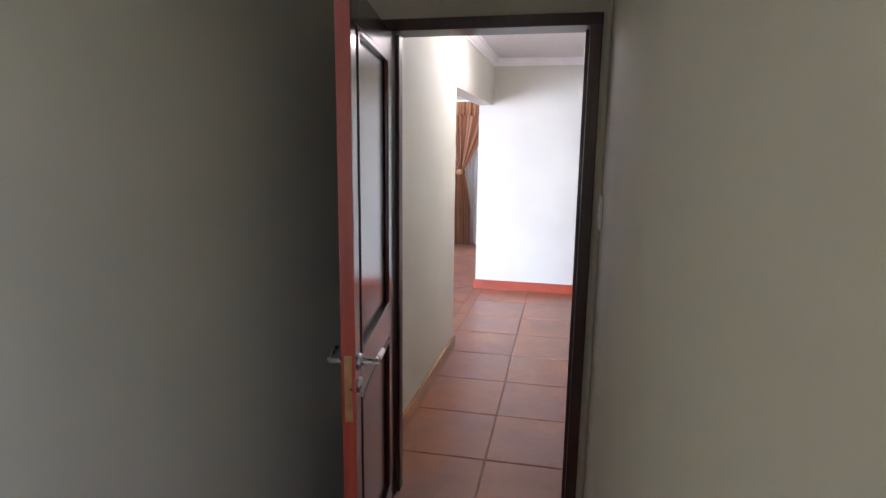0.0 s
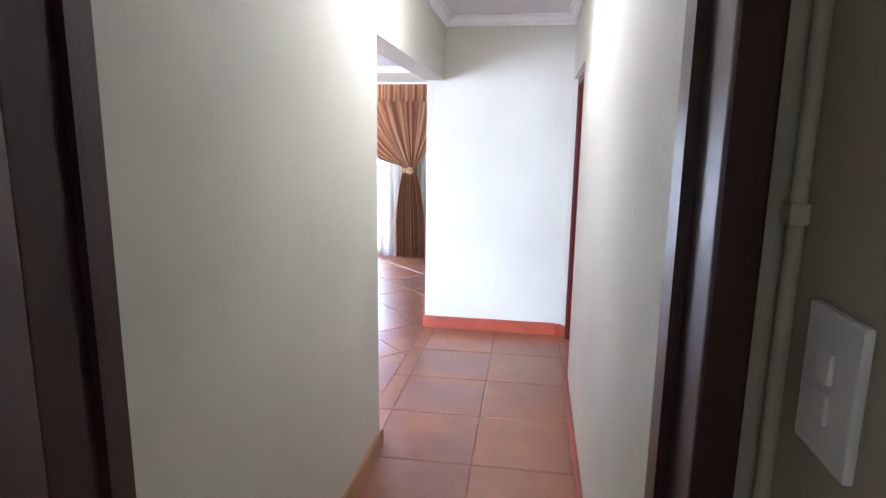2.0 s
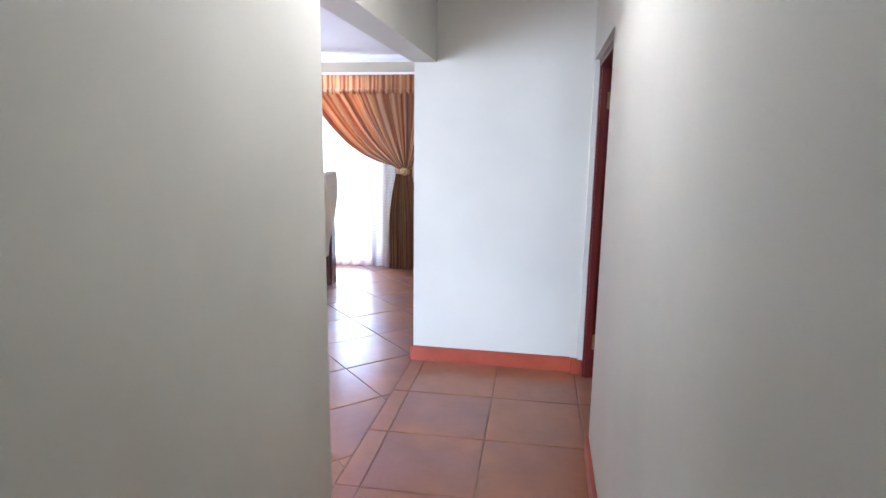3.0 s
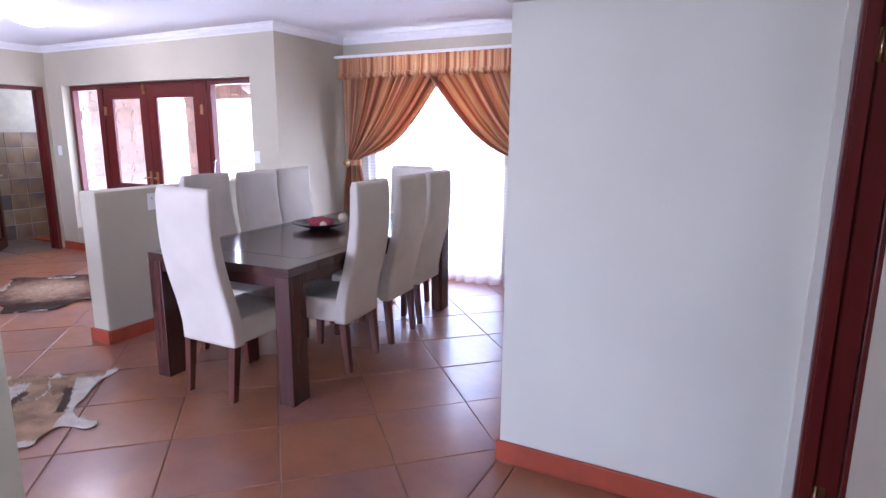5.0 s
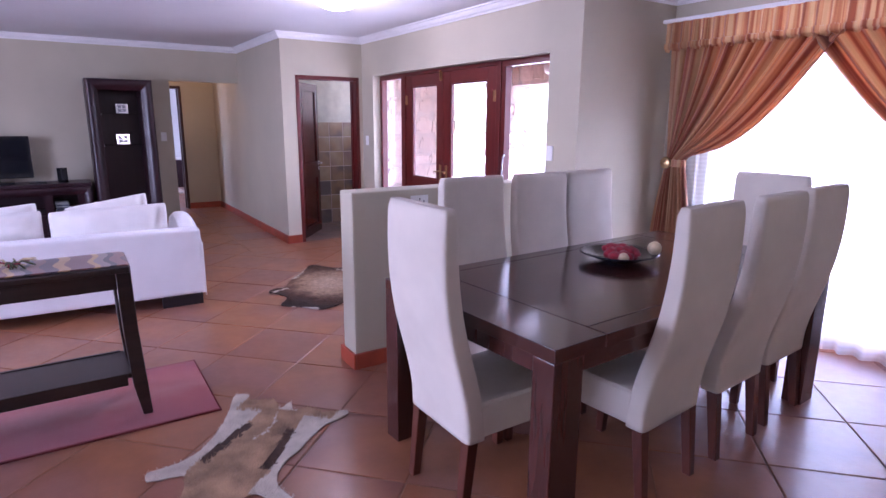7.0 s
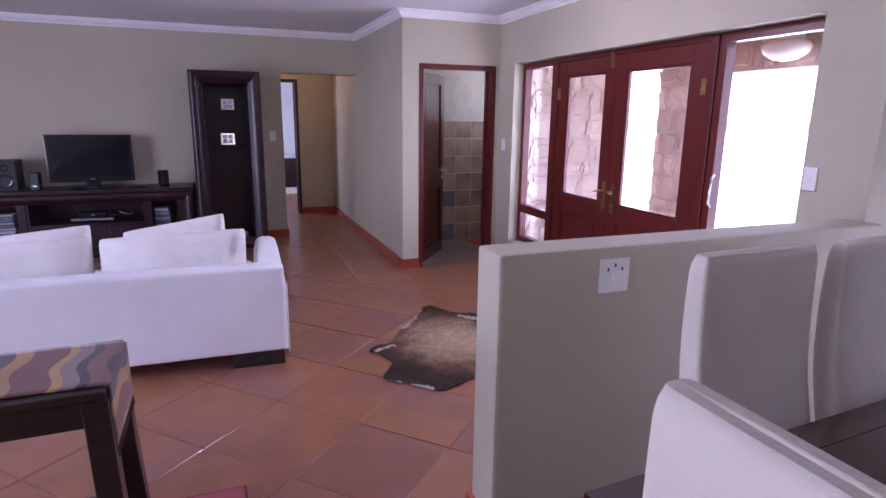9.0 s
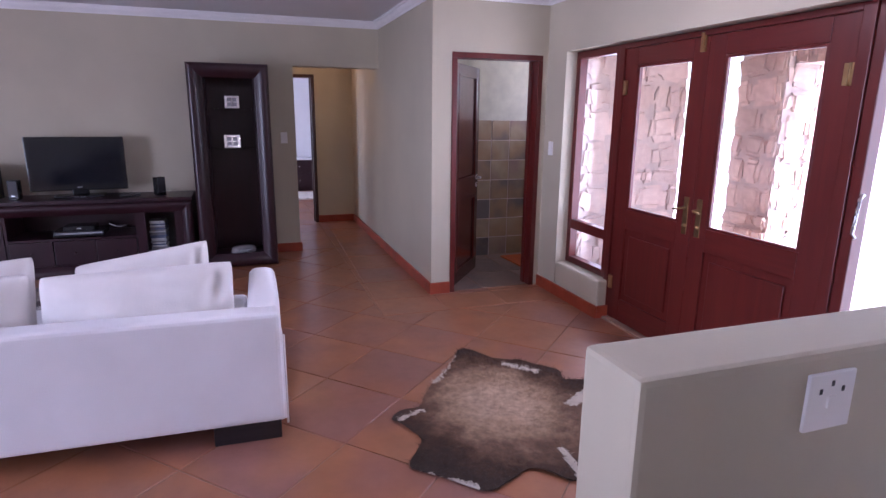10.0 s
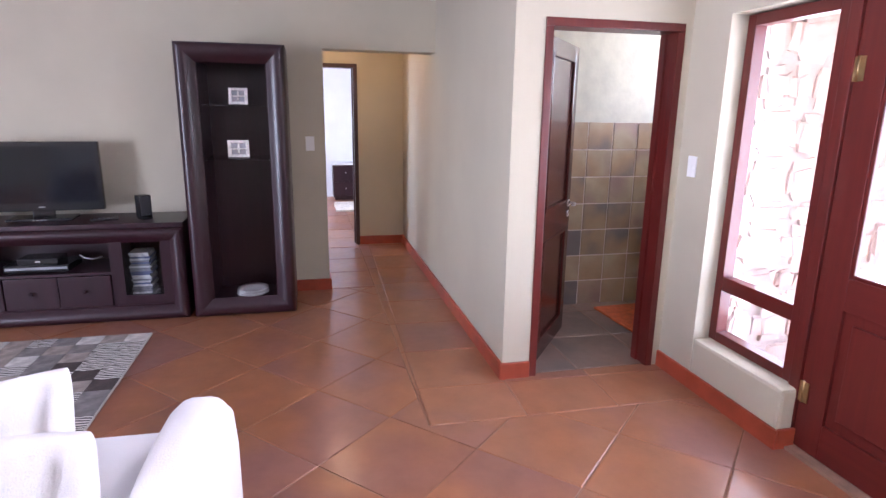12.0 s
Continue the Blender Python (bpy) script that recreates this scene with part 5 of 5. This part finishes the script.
def console():
    t = thing("console_table", "dark espresso console table with tapered legs and lower shelf", "table", m=pose(-3.97, 5.585, 0.025, 0, 0, 1))
    L, w, h = 1.35, 0.40, 0.785
    part("top", box(-w / 2, w / 2, -L, 0, h - 0.03, h, 0.006), CONSOLE_WOOD, t)
    for x0, x1, y0, y1 in ((-w / 2 + 0.02, w / 2 - 0.02, -0.035, -0.012), (-w / 2 + 0.02, w / 2 - 0.02, -L + 0.012, -L + 0.035), (w / 2 - 0.034, w / 2 - 0.012, -L + 0.06, -0.06), (-w / 2 + 0.012, -w / 2 + 0.034, -L + 0.06, -0.06)):
        part("apron", box(x0, x1, y0, y1, h - 0.11, h - 0.03, 0.003), CONSOLE_WOOD, t)
    part("shelf", box(-w / 2 + 0.02, w / 2 - 0.02, -L + 0.05, -0.04, 0.20, 0.225, 0.004), CONSOLE_WOOD, t)
    for x in (w / 2 - 0.034, -w / 2 + 0.012):
        part("shelf_rail", box(x, x + 0.022, -L + 0.06, -0.06, 0.165, 0.23, 0.003), CONSOLE_WOOD, t)
    for sx in (-1, 1):
        for sy, y in ((1, -0.03), (-1, -L + 0.03)):
            bm = bmesh.new()
            rows = []
            for z, r, off in ((-0.0125, 0.022, 0.045), (0.16, 0.033, 0.025), (0.45, 0.033, 0.008), (h - 0.03, 0.033, 0.0)):
                rows.append([bm.verts.new((sx * (w / 2 - 0.034) + a * r, y + sy * off + b * r, z)) for a, b in ((-1, -1), (1, -1), (1, 1), (-1, 1))])
            for a, b in zip(rows, rows[1:]):
                for i in range(4):
                    bm.faces.new((a[i], a[(i + 1) % 4], b[(i + 1) % 4], b[i]))
            bm.faces.new(rows[0][::-1]), bm.faces.new(rows[-1])
            bmesh.ops.bevel(bm, geom=[e for e in bm.edges], offset=0.003, segments=1, affect="EDGES")
            part("leg", bm, CONSOLE_WOOD, t)
    return t


console()


def runner_material():
    m = bpy.data.materials.new("wavy_striped_runner")
    m.use_nodes = True
    n, l = m.node_tree.nodes, m.node_tree.links
    uv, w, r = n.new("ShaderNodeUVMap"), n.new("ShaderNodeTexWave"), n.new("ShaderNodeValToRGB")
    sp = n.new("ShaderNodeSeparateXYZ")
    l.new(uv.outputs[0], sp.inputs[0])
    wob = n.new("ShaderNodeMath")
    wob.operation = "SINE"
    mul = n.new("ShaderNodeMath")
    mul.operation = "MULTIPLY"
    mul.inputs[1].default_value = 26
    l.new(sp.outputs[0], mul.inputs[0])
    l.new(mul.outputs[0], wob.inputs[0])
    ma = n.new("ShaderNodeMath")
    ma.operation = "MULTIPLY_ADD"
    ma.inputs[1].default_value = 0.014
    l.new(wob.outputs[0], ma.inputs[0])
    l.new(sp.outputs[1], ma.inputs[2])
    fr = n.new("ShaderNodeMath")
    fr.operation = "FRACT"
    sc = n.new("ShaderNodeMath")
    sc.operation = "MULTIPLY"
    sc.inputs[1].default_value = 2.9
    l.new(ma.outputs[0], sc.inputs[0]), l.new(sc.outputs[0], fr.inputs[0]), l.new(fr.outputs[0], r.inputs[0])
    r.color_ramp.interpolation = "CONSTANT"
    e = r.color_ramp.elements
    e[0].color, e[1].color, e[1].position = (0.16, 0.05, 0.035, 1), (0.42, 0.24, 0.09, 1), 0.28
    for p, c in ((0.42, (0.07, 0.035, 0.05)), (0.58, (0.20, 0.08, 0.06)), (0.72, (0.03, 0.02, 0.02)), (0.80, (0.24, 0.17, 0.15)), (0.92, (0.45, 0.27, 0.08))):
        k = e.new(p)
        k.color = (*c, 1)
    l.new(r.outputs[0], n["Principled BSDF"].inputs["Base Color"])
    n["Principled BSDF"].inputs["Roughness"].default_value = 0.55
    n["Principled BSDF"].inputs["Sheen Weight"].default_value = 0.3
    return m


def runner(u, v):
    x = -3.97 + (u - 0.5) * 0.34
    s = v * 1.62 - 0.19
    y = 5.588
    if s < 0:
        return (x, y + 0.004 - 0.03 * s * 0.4, 0.813 + 0.0005 + s)
    return (x, y - s + 0.003 * (s < 0.02), 0.8135 + 0.0015 * math.sin(9 * s + 4 * u))


cl = thing("table_runner", "wavy striped brown and gold runner on the console table", "table runner")
ob = part("cloth", grid(14, 70, runner, uv=lambda s, t: (s * 0.34, t * 1.62)), runner_material(), cl)
ob.modifiers.new("cloth", "SOLIDIFY").thickness = 0.003
for k in range(16):
    part("tassel", tube([(-4.135 + 0.022 * k, 5.593, 0.625), (-4.135 + 0.022 * k, 5.597, 0.588)], 0.004, steps=5), HIDE_DARK, cl)
tw = thing("dried_twigs", "small heap of dried twigs on the runner", "ornament", m=pose(-3.99, 5.115, 0.819))
rk = random.Random(5)
for k in range(22):
    a = rk.uniform(0, 6.28)
    part("twig", tube([(0.02 * math.cos(a + 2), 0.02 * math.sin(a + 2), 0.006), (0.05 * math.cos(a), 0.05 * math.sin(a), 0.02 + rk.uniform(0, 0.02)), (0.1 * math.cos(a + 0.2), 0.1 * math.sin(a + 0.2), 0.008 + rk.uniform(0, 0.03))], 0.004, steps=6), [POD, GRASS, PETAL][k % 3], tw, smooth=True)


# ---- hides on the floor ----
def smooth_outline(points, steps=6):
    out = []
    k = len(points)
    for i in range(k):
        p0, p1, p2, p3 = (Vector(points[(i + d) % k]) for d in (-1, 0, 1, 2))
        for s in range(steps):
            t = s / steps
            out.append(0.5 * ((2 * p1) + (p2 - p0) * t + (2 * p0 - 5 * p1 + 4 * p2 - p3) * t * t + (3 * p1 - p0 - 3 * p2 + p3) * t * t * t))
    return out


def inside(p, loop):
    hit = False
    for a, b in zip(loop, loop[1:] + loop[:1]):
        if (a.y > p.y) != (b.y > p.y) and p.x < (b.x - a.x) * (p.y - a.y) / (b.y - a.y) + a.x:
            hit = not hit
    return hit


def fur(skin, outline, shade, mats, centre, count, length, seed):
    """Short flat hair all over a hide, combed away from its middle."""
    loop = smooth_outline(outline)
    rnd = random.Random(seed)
    x0, x1 = min(p.x for p in loop), max(p.x for p in loop)
    y0, y1 = min(p.y for p in loop), max(p.y for p in loop)
    bm = bmesh.new()
    made = 0
    while made < count:
        p = Vector((rnd.uniform(x0, x1), rnd.uniform(y0, y1)))
        if not inside(p, loop):
            continue
        made += 1
        d = Vector((p.x - centre[0], p.y - centre[1])) + Vector((rnd.gauss(0, 0.25), rnd.gauss(0, 0.25)))
        d = d.normalized() * length * rnd.uniform(0.5, 1.1)
        s = Vector((-d.y, d.x)).normalized() * rnd.uniform(0.0012, 0.0024)
        z = 0.010
        f = bm.faces.new((bm.verts.new((p.x + s.x, p.y + s.y, z)), bm.verts.new((p.x + d.x, p.y + d.y, z + rnd.uniform(0.006, 0.016))), bm.verts.new((p.x - s.x, p.y - s.y, z))))
        f.material_index = shade(p.x, p.y)
    tagged(part("hair", bm, mats, skin), kind="stuff")


def hide(name, label, outline, m, shade, mats, seed):
    """A dried skin: a finely cut sheet with thickness, a curled rim and coloured zones by shade(x, y)."""
    loop = smooth_outline(outline)
    bm = bmesh.new()
    face = bm.faces.new([bm.verts.new((p.x, p.y, 0)) for p in loop])
    bmesh.ops.triangulate(bm, faces=[face])
    step = 0.016
    for axis in (0, 1):
        lo, hi = min(p[axis] for p in loop), max(p[axis] for p in loop)
        c = lo + step
        while c < hi:
            co, no = (Vector((c, 0, 0)), Vector((1, 0, 0))) if axis == 0 else (Vector((0, c, 0)), Vector((0, 1, 0)))
            bmesh.ops.bisect_plane(bm, geom=bm.verts[:] + bm.edges[:] + bm.faces[:], plane_co=co, plane_no=no)
            c += step
    rim = {v for e in bm.edges if len(e.link_faces) == 1 for v in e.verts}
    for v in bm.verts:
        n = noise.noise(v.co * 6 + Vector((seed, 0, 0)))
        v.co.z = 0.007 + 0.006 * (n + 0.6) + (0.007 if v in rim else 0) * max(0, noise.noise(v.co * 11 + Vector((0, seed, 0))) + 0.3)
    for f in bm.faces:
        c = f.calc_center_median()
        j = Vector((noise.noise(c * 22), noise.noise(c * 22 + Vector((5, 5, 5))), 0)) * 0.02
        f.material_index = shade(c.x + j.x, c.y + j.y)
        f.smooth = True
    top = bm.faces[:]
    ex = bmesh.ops.extrude_face_region(bm, geom=top)
    low = [g for g in ex["geom"] if isinstance(g, bmesh.types.BMVert)]
    for v in low:
        v.co.z = max(0.0008, v.co.z - 0.006)
    bmesh.ops.recalc_face_normals(bm, faces=bm.faces[:])
    return tagged(part(name, bm, mats, None, "", False, m), label, "animal hide")


# x runs from the neck to the tail, y across
springbok = [(0.02, 0.06), (0.04, 0.08), (0.14, 0.11), (0.21, 0.15), (0.25, 0.19), (0.20, 0.27), (0.18, 0.31), (0.23, 0.34), (0.30, 0.28), (0.39, 0.23), (0.52, 0.23), (0.68, 0.26), (0.83, 0.31), (0.97, 0.36), (1.0, 0.30), (0.95, 0.25), (0.97, 0.13), (0.89, 0.05), (0.95, 0.03), (0.93, 0.0), (0.89, -0.02), (0.93, -0.10), (0.90, -0.19), (0.94, -0.29), (0.91, -0.32), (0.78, -0.25), (0.64, -0.23), (0.53, -0.22), (0.45, -0.20), (0.35, -0.21), (0.26, -0.26), (0.19, -0.36), (0.13, -0.33), (0.19, -0.23), (0.19, -0.17), (0.08, -0.12), (0.02, -0.11)]


def springbok_shade(x, y):
    a = abs(y - 0.01)
    edge = 0.145 + 0.03 * math.sin(5 * x)
    if 0.36 < x < 0.70 and edge - 0.045 < a < edge:
        return 2
    if 0.30 < x < 0.84 and a > edge or x <= 0.30 and a > 0.17 or x < 0.07 or a > 0.27:
        return 1
    if x > 0.88 and a < 0.05 or 0.58 < x < 0.84 and abs(y - 0.025 - 0.02 * math.sin(16 * x)) < 0.005:
        return 1
    return 0


skin = hide("springbok_hide", "fawn and white springbok hide with dark flank stripes", springbok, pose(-2.80, 5.62, 0, 0, 0, 136), springbok_shade, [HIDE_FAWN, HIDE_WHITE, HIDE_DARK], 2)
fur(skin, springbok, springbok_shade, [HIDE_FAWN, HIDE_WHITE, HIDE_DARK], (0, 0), 5000, 0.022, 5)

bles = [(-0.16, -0.64), (-0.10, -0.60), (0.06, -0.55), (0.16, -0.60), (0.27, -0.66), (0.38, -0.55), (0.53, -0.40), (0.50, -0.28), (0.45, -0.14), (0.58, -0.02), (0.60, 0.06), (0.50, 0.07), (0.36, 0.10), (0.22, 0.20), (0.10, 0.30), (0.0, 0.40), (-0.08, 0.52), (-0.16, 0.62), (-0.24, 0.60), (-0.30, 0.46), (-0.42, 0.48), (-0.54, 0.38), (-0.64, 0.31), (-0.62, 0.20), (-0.74, 0.14), (-0.85, 0.09), (-0.91, 0.01), (-0.80, -0.06), (-0.67, -0.15), (-0.52, -0.29), (-0.36, -0.40), (-0.24, -0.47), (-0.22, -0.58)]


def bles_shade(x, y):
    p = Vector((x, y, 0))
    for a, b, reach in (((-0.50, -0.30), (-0.80, -0.08), 0.026), ((-0.60, 0.20), (-0.44, 0.34), 0.020), ((-0.02, 0.34), (-0.18, 0.60), 0.034), ((0.36, 0.06), (0.60, 0.03), 0.018), ((0.30, -0.66), (0.50, -0.43), 0.014), ((-0.20, -0.46), (-0.14, -0.60), 0.014)):
        a, b = Vector((*a, 0)), Vector((*b, 0))
        k = min(1, max(0, (p - a).dot(b - a) / (b - a).length_squared))
        if (p - a - k * (b - a)).length < reach:
            return 1
    return 0


def rim_hide():
    m = bpy.data.materials.new("brown_hide_dark_rim")
    m.use_nodes = True
    n, l = m.node_tree.nodes, m.node_tree.links
    co, mp, ln, ns, ad, r = n.new("ShaderNodeTexCoord"), n.new("ShaderNodeMapping"), n.new("ShaderNodeVectorMath"), n.new("ShaderNodeTexNoise"), n.new("ShaderNodeMath"), n.new("ShaderNodeValToRGB")
    mp.inputs["Scale"].default_value, mp.inputs["Location"].default_value = (1.35, 1.75, 0), (0.20, 0.06, 0)
    ln.operation = "LENGTH"
    l.new(co.outputs["Object"], mp.inputs["Vector"]), l.new(mp.outputs[0], ln.inputs[0])
    ns.inputs["Scale"].default_value, ns.inputs["Detail"].default_value, ns.inputs["Roughness"].default_value = 5.5, 8, 0.65
    l.new(co.outputs["Object"], ns.inputs["Vector"])
    ad.operation = "MULTIPLY_ADD"
    ad.inputs[1].default_value = 0.75
    l.new(ns.outputs[0], ad.inputs[0]), l.new(ln.outputs["Value"], ad.inputs[2])
    e = r.color_ramp.elements
    e[0].color, e[0].position, e[1].color, e[1].position = (0.43, 0.30, 0.20, 1), 0.36, (0.030, 0.014, 0.007, 1), 0.93
    for p, c in ((0.54, (0.33, 0.215, 0.13, 1)), (0.64, (0.17, 0.095, 0.055, 1)), (0.76, (0.06, 0.026, 0.011, 1))):
        e.new(p).color = c
    sc = n.new("ShaderNodeMath")
    sc.operation = "MULTIPLY"
    sc.inputs[1].default_value = 0.64
    l.new(ad.outputs[0], sc.inputs[0]), l.new(sc.outputs[0], r.inputs[0])
    b = n["Principled BSDF"]
    tuft, tone, mul = n.new("ShaderNodeTexNoise"), n.new("ShaderNodeMapRange"), n.new("ShaderNodeVectorMath")
    tuft.inputs["Scale"].default_value, tuft.inputs["Detail"].default_value = 34, 6
    l.new(co.outputs["Object"], tuft.inputs["Vector"])
    tone.inputs["From Min"].default_value, tone.inputs["From Max"].default_value = 0.3, 0.7
    tone.inputs["To Min"].default_value, tone.inputs["To Max"].default_value = 0.72, 1.28
    l.new(tuft.outputs[0], tone.inputs[0])
    mul.operation = "MULTIPLY"
    l.new(r.outputs[0], mul.inputs[0]), l.new(tone.outputs[0], mul.inputs[1])
    l.new(mul.outputs[0], b.inputs["Base Color"])
    b.inputs["Roughness"].default_value, b.inputs["Sheen Weight"].default_value = 0.85, 0.0
    hair, bp = n.new("ShaderNodeTexNoise"), n.new("ShaderNodeBump")
    hair.inputs["Scale"].default_value = 240
    bp.inputs["Strength"].default_value, bp.inputs["Distance"].default_value = 0.5, 0.004
    l.new(co.outputs["Object"], hair.inputs["Vector"]), l.new(hair.outputs[0], bp.inputs["Height"]), l.new(bp.outputs[0], b.inputs["Normal"])
    return m


BLES = [rim_hide(), HIDE_WHITE]
skin = hide("blesbok_hide", "brown antelope hide with dark rim on the entrance floor", bles, pose(-5.48, 7.42, 0, 0, 0, 0), bles_shade, BLES, 7)
fur(skin, bles, bles_shade, BLES, (-0.15, -0.04), 9000, 0.034, 6)

# small painted ornament on the floor
toy = thing("painted_ornament", "small round orange and green ornament on the floor", "ornament", m=pose(-5.13, 7.83, 0))
part("body", lathe([(0, 0), (0.035, 0.004), (0.048, 0.03), (0.04, 0.06), (0.0, 0.07)], 20), GRASS, toy, "dark green base", True)
part("cap", lathe([(0.0, 0.03), (0.036, 0.032), (0.042, 0.052), (0.034, 0.075), (0.0, 0.088)], 20), ORANGE_MAT, toy, "orange top", True, pose(0, 0, 0.03))

# ---- bathroom and bedroom ----
bmx = thing("bath_mat", "orange bath mat on the bathroom floor", "mat", m=pose(-8.72, 8.78, 0, 0, 0, 3))
part("tufting", box(0, 0.68, 0.0, 0.50, 0, 0.016, 0.006), ORANGE_MAT, bmx)
ch = thing("chest_of_drawers", "dark chest of drawers against the white bedroom wall", "chest", m=pose(-14.95, 6.95, 0, 0, 0, 90))
part("body", box(0, 0.95, 0.0, 0.42, 0.05, 0.62, 0.004), MAHOGANY, ch)
part("top", box(-0.02, 0.97, -0.02, 0.43, 0.62, 0.65, 0.004), PAINT_WHITE, ch, "white top cloth")
for z in (0.08, 0.36):
    d = part("drawer", box(0.03, 0.92, -0.014, 0.0, z, z + 0.24, 0.004), MAHOGANY, ch)
    part("knob", lathe([(0, 0.02), (0.014, 0.016), (0.008, 0)], 12), STEEL, d, "", True, Matrix.Translation((0.22, -0.014, z + 0.13)) @ Matrix.Rotation(math.pi / 2, 4, "X"))
part("base", box(0.03, 0.92, 0.03, 0.40, 0, 0.05), MAHOGANY, ch)
fm2 = thing("shaggy_mat", "white shaggy mat on the bedroom floor", "mat", m=pose(-14.6, 6.93, 0))
part("shag", prism([(0, 0.02), (0.3, 0), (0.62, 0.03), (0.9, 0.0), (0.93, 0.45), (0.6, 0.5), (0.25, 0.47), (0.02, 0.5)], 0.0, 0.03, bevel=0.008), WHITE_FUR, fm2)


# ---- floor tiles, each a slab of its own ----
def clip(poly, x0, x1, y0, y1):
    for axis, sign, lim in ((0, 1, x0), (0, -1, x1), (1, 1, y0), (1, -1, y1)):
        out = []
        for p, q in zip(poly, poly[1:] + poly[:1]):
            dp, dq = sign * (p[axis] - lim), sign * (q[axis] - lim)
            if dp >= 0:
                out.append(p)
            if dp * dq < 0:
                s = dp / (dp - dq)
                out.append((p[0] + s * (q[0] - p[0]), p[1] + s * (q[1] - p[1])))
        poly = out
        if len(poly) < 3:
            return []
    return poly


def area(p):
    return abs(sum(a[0] * b[1] - b[0] * a[1] for a, b in zip(p, p[1:] + p[:1]))) / 2


def lay(owner, zones, size, turn, origin, mat, joint=0.006, seed=1):
    rnd = random.Random(seed)
    c, s = math.cos(radians(turn)), math.sin(radians(turn))
    x0, x1 = min(z[0] for z in zones), max(z[1] for z in zones)
    y0, y1 = min(z[2] for z in zones), max(z[3] for z in zones)
    reach = int(math.hypot(x1 - x0, y1 - y0) / size) + 3
    mx, my = (x0 + x1) / 2, (y0 + y1) / 2
    ci, cj = round((c * (mx - origin[0]) + s * (my - origin[1])) / size), round((-s * (mx - origin[0]) + c * (my - origin[1])) / size)
    for i in range(ci - reach, ci + reach):
        for j in range(cj - reach, cj + reach):
            h = joint / 2
            sq = [(i * size + h, j * size + h), ((i + 1) * size - h, j * size + h), ((i + 1) * size - h, (j + 1) * size - h), (i * size + h, (j + 1) * size - h)]
            sq = [(origin[0] + c * u - s * v, origin[1] + s * u + c * v) for u, v in sq]
            bits = [b for b in (clip(sq, *z) for z in zones) if b and area(b) > 0.0008]
            if not bits:
                continue
            bm = bmesh.new()
            z = rnd.uniform(-0.0012, 0.0008)
            gx, gy = sum(p[0] for p in bits[0]) / len(bits[0]), sum(p[1] for p in bits[0]) / len(bits[0])
            for b in bits:
                b = [(x - gx, y - gy) for x, y in b]
                if len(bits) == 1:
                    k = len(b)
                    low = [bm.verts.new((x, y, -0.012)) for x, y in b]
                    mid = [bm.verts.new((x, y, z - 0.003)) for x, y in b]
                    cx, cy = sum(p[0] for p in b) / k, sum(p[1] for p in b) / k
                    top = []
                    for x, y in b:
                        d = max(0.02, math.hypot(x - cx, y - cy))
                        top.append(bm.verts.new((x - (x - cx) / d * 0.006, y - (y - cy) / d * 0.006, z)))
                    bm.faces.new(top)
                    for q in range(k):
                        bm.faces.new((low[q], low[(q + 1) % k], mid[(q + 1) % k], mid[q]))
                        bm.faces.new((mid[q], mid[(q + 1) % k], top[(q + 1) % k], top[q]))
                else:
                    prism(b, -0.012, z, bm)
            part("tile", bm, mat, owner, m=Matrix.Translation((gx, gy, 0)))


fm = thing("floor_main", "large terracotta slate floor tiles laid diagonally", "floor", kind="structure")
lay(fm, [(XT, XD + 0.004, 0.6, 7.09), (-7.2, XD + 0.004, 7.09, 9.74)], 0.52, 44, (-1.80, 7.92), FLOOR, seed=2)
fb = thing("floor_hall", "terracotta slate floor tiles laid straight along the hall", "floor", kind="structure")
lay(fb, [(-15.4, -7.205, 7.095, 7.63), (XJ - 0.02, -7.205, 7.63, 8.68)], 0.53, -1.5, (-7.08, 7.095), FLOOR, seed=4)
lay(fb, [(-15.4, XT - 0.002, 4.3, 7.09)], 0.53, 0, (-9.66, 7.09), FLOOR, seed=9)
fc = thing("floor_corridor", "terracotta slate floor tiles laid straight in the corridor", "floor", kind="structure")
lay(fc, [(XD + 0.01, 1.75, -1.6, YE)], 0.52, 0.8, (-0.04, 4.62), FLOOR, seed=6)
ft = thing("floor_bathroom", "grey brown slate bathroom floor tiles", "floor", kind="structure")
lay(ft, [(-8.87, XJ - 0.028, YH + 0.12, 9.6)], 0.5, 0, (-7.68, 8.14), BATH_FLOOR, seed=7)

# slate tiles on the bathroom wall
bw = thing("tiles_bathroom", "mottled slate tiles on the lower bathroom wall", "wall tiles", kind="structure")
part("grout_bed", boxes((-8.872, -8.862, YH + 0.12, 9.6, 0, 1.49)), MORTAR, bw)
sizes = {}
rt = random.Random(11)
for row in range(7):
    for col in range(9):
        y0, z0 = 7.62 + 0.215 * col, -0.012 + 0.215 * row
        a, b = max(y0 + 0.004, YH + 0.125), min(y0 + 0.211, 9.595)
        if b - a < 0.02:
            continue
        key = round(b - a, 3)
        if key not in sizes:
            bm = box(-0.004, 0.004, -key / 2, key / 2, -0.1035, 0.1035, 0.002, segments=1)
            me = bpy.data.meshes.new("tile")
            bm.to_mesh(me)
            bm.free()
            me.materials.append(BATH_TILE)
            sizes[key] = me
        ob = new("tile", sizes[key])
        ob.parent = bw
        ob.matrix_basis = pose(-8.860 + rt.uniform(-0.001, 0.001), (a + b) / 2, z0 + 0.1075)
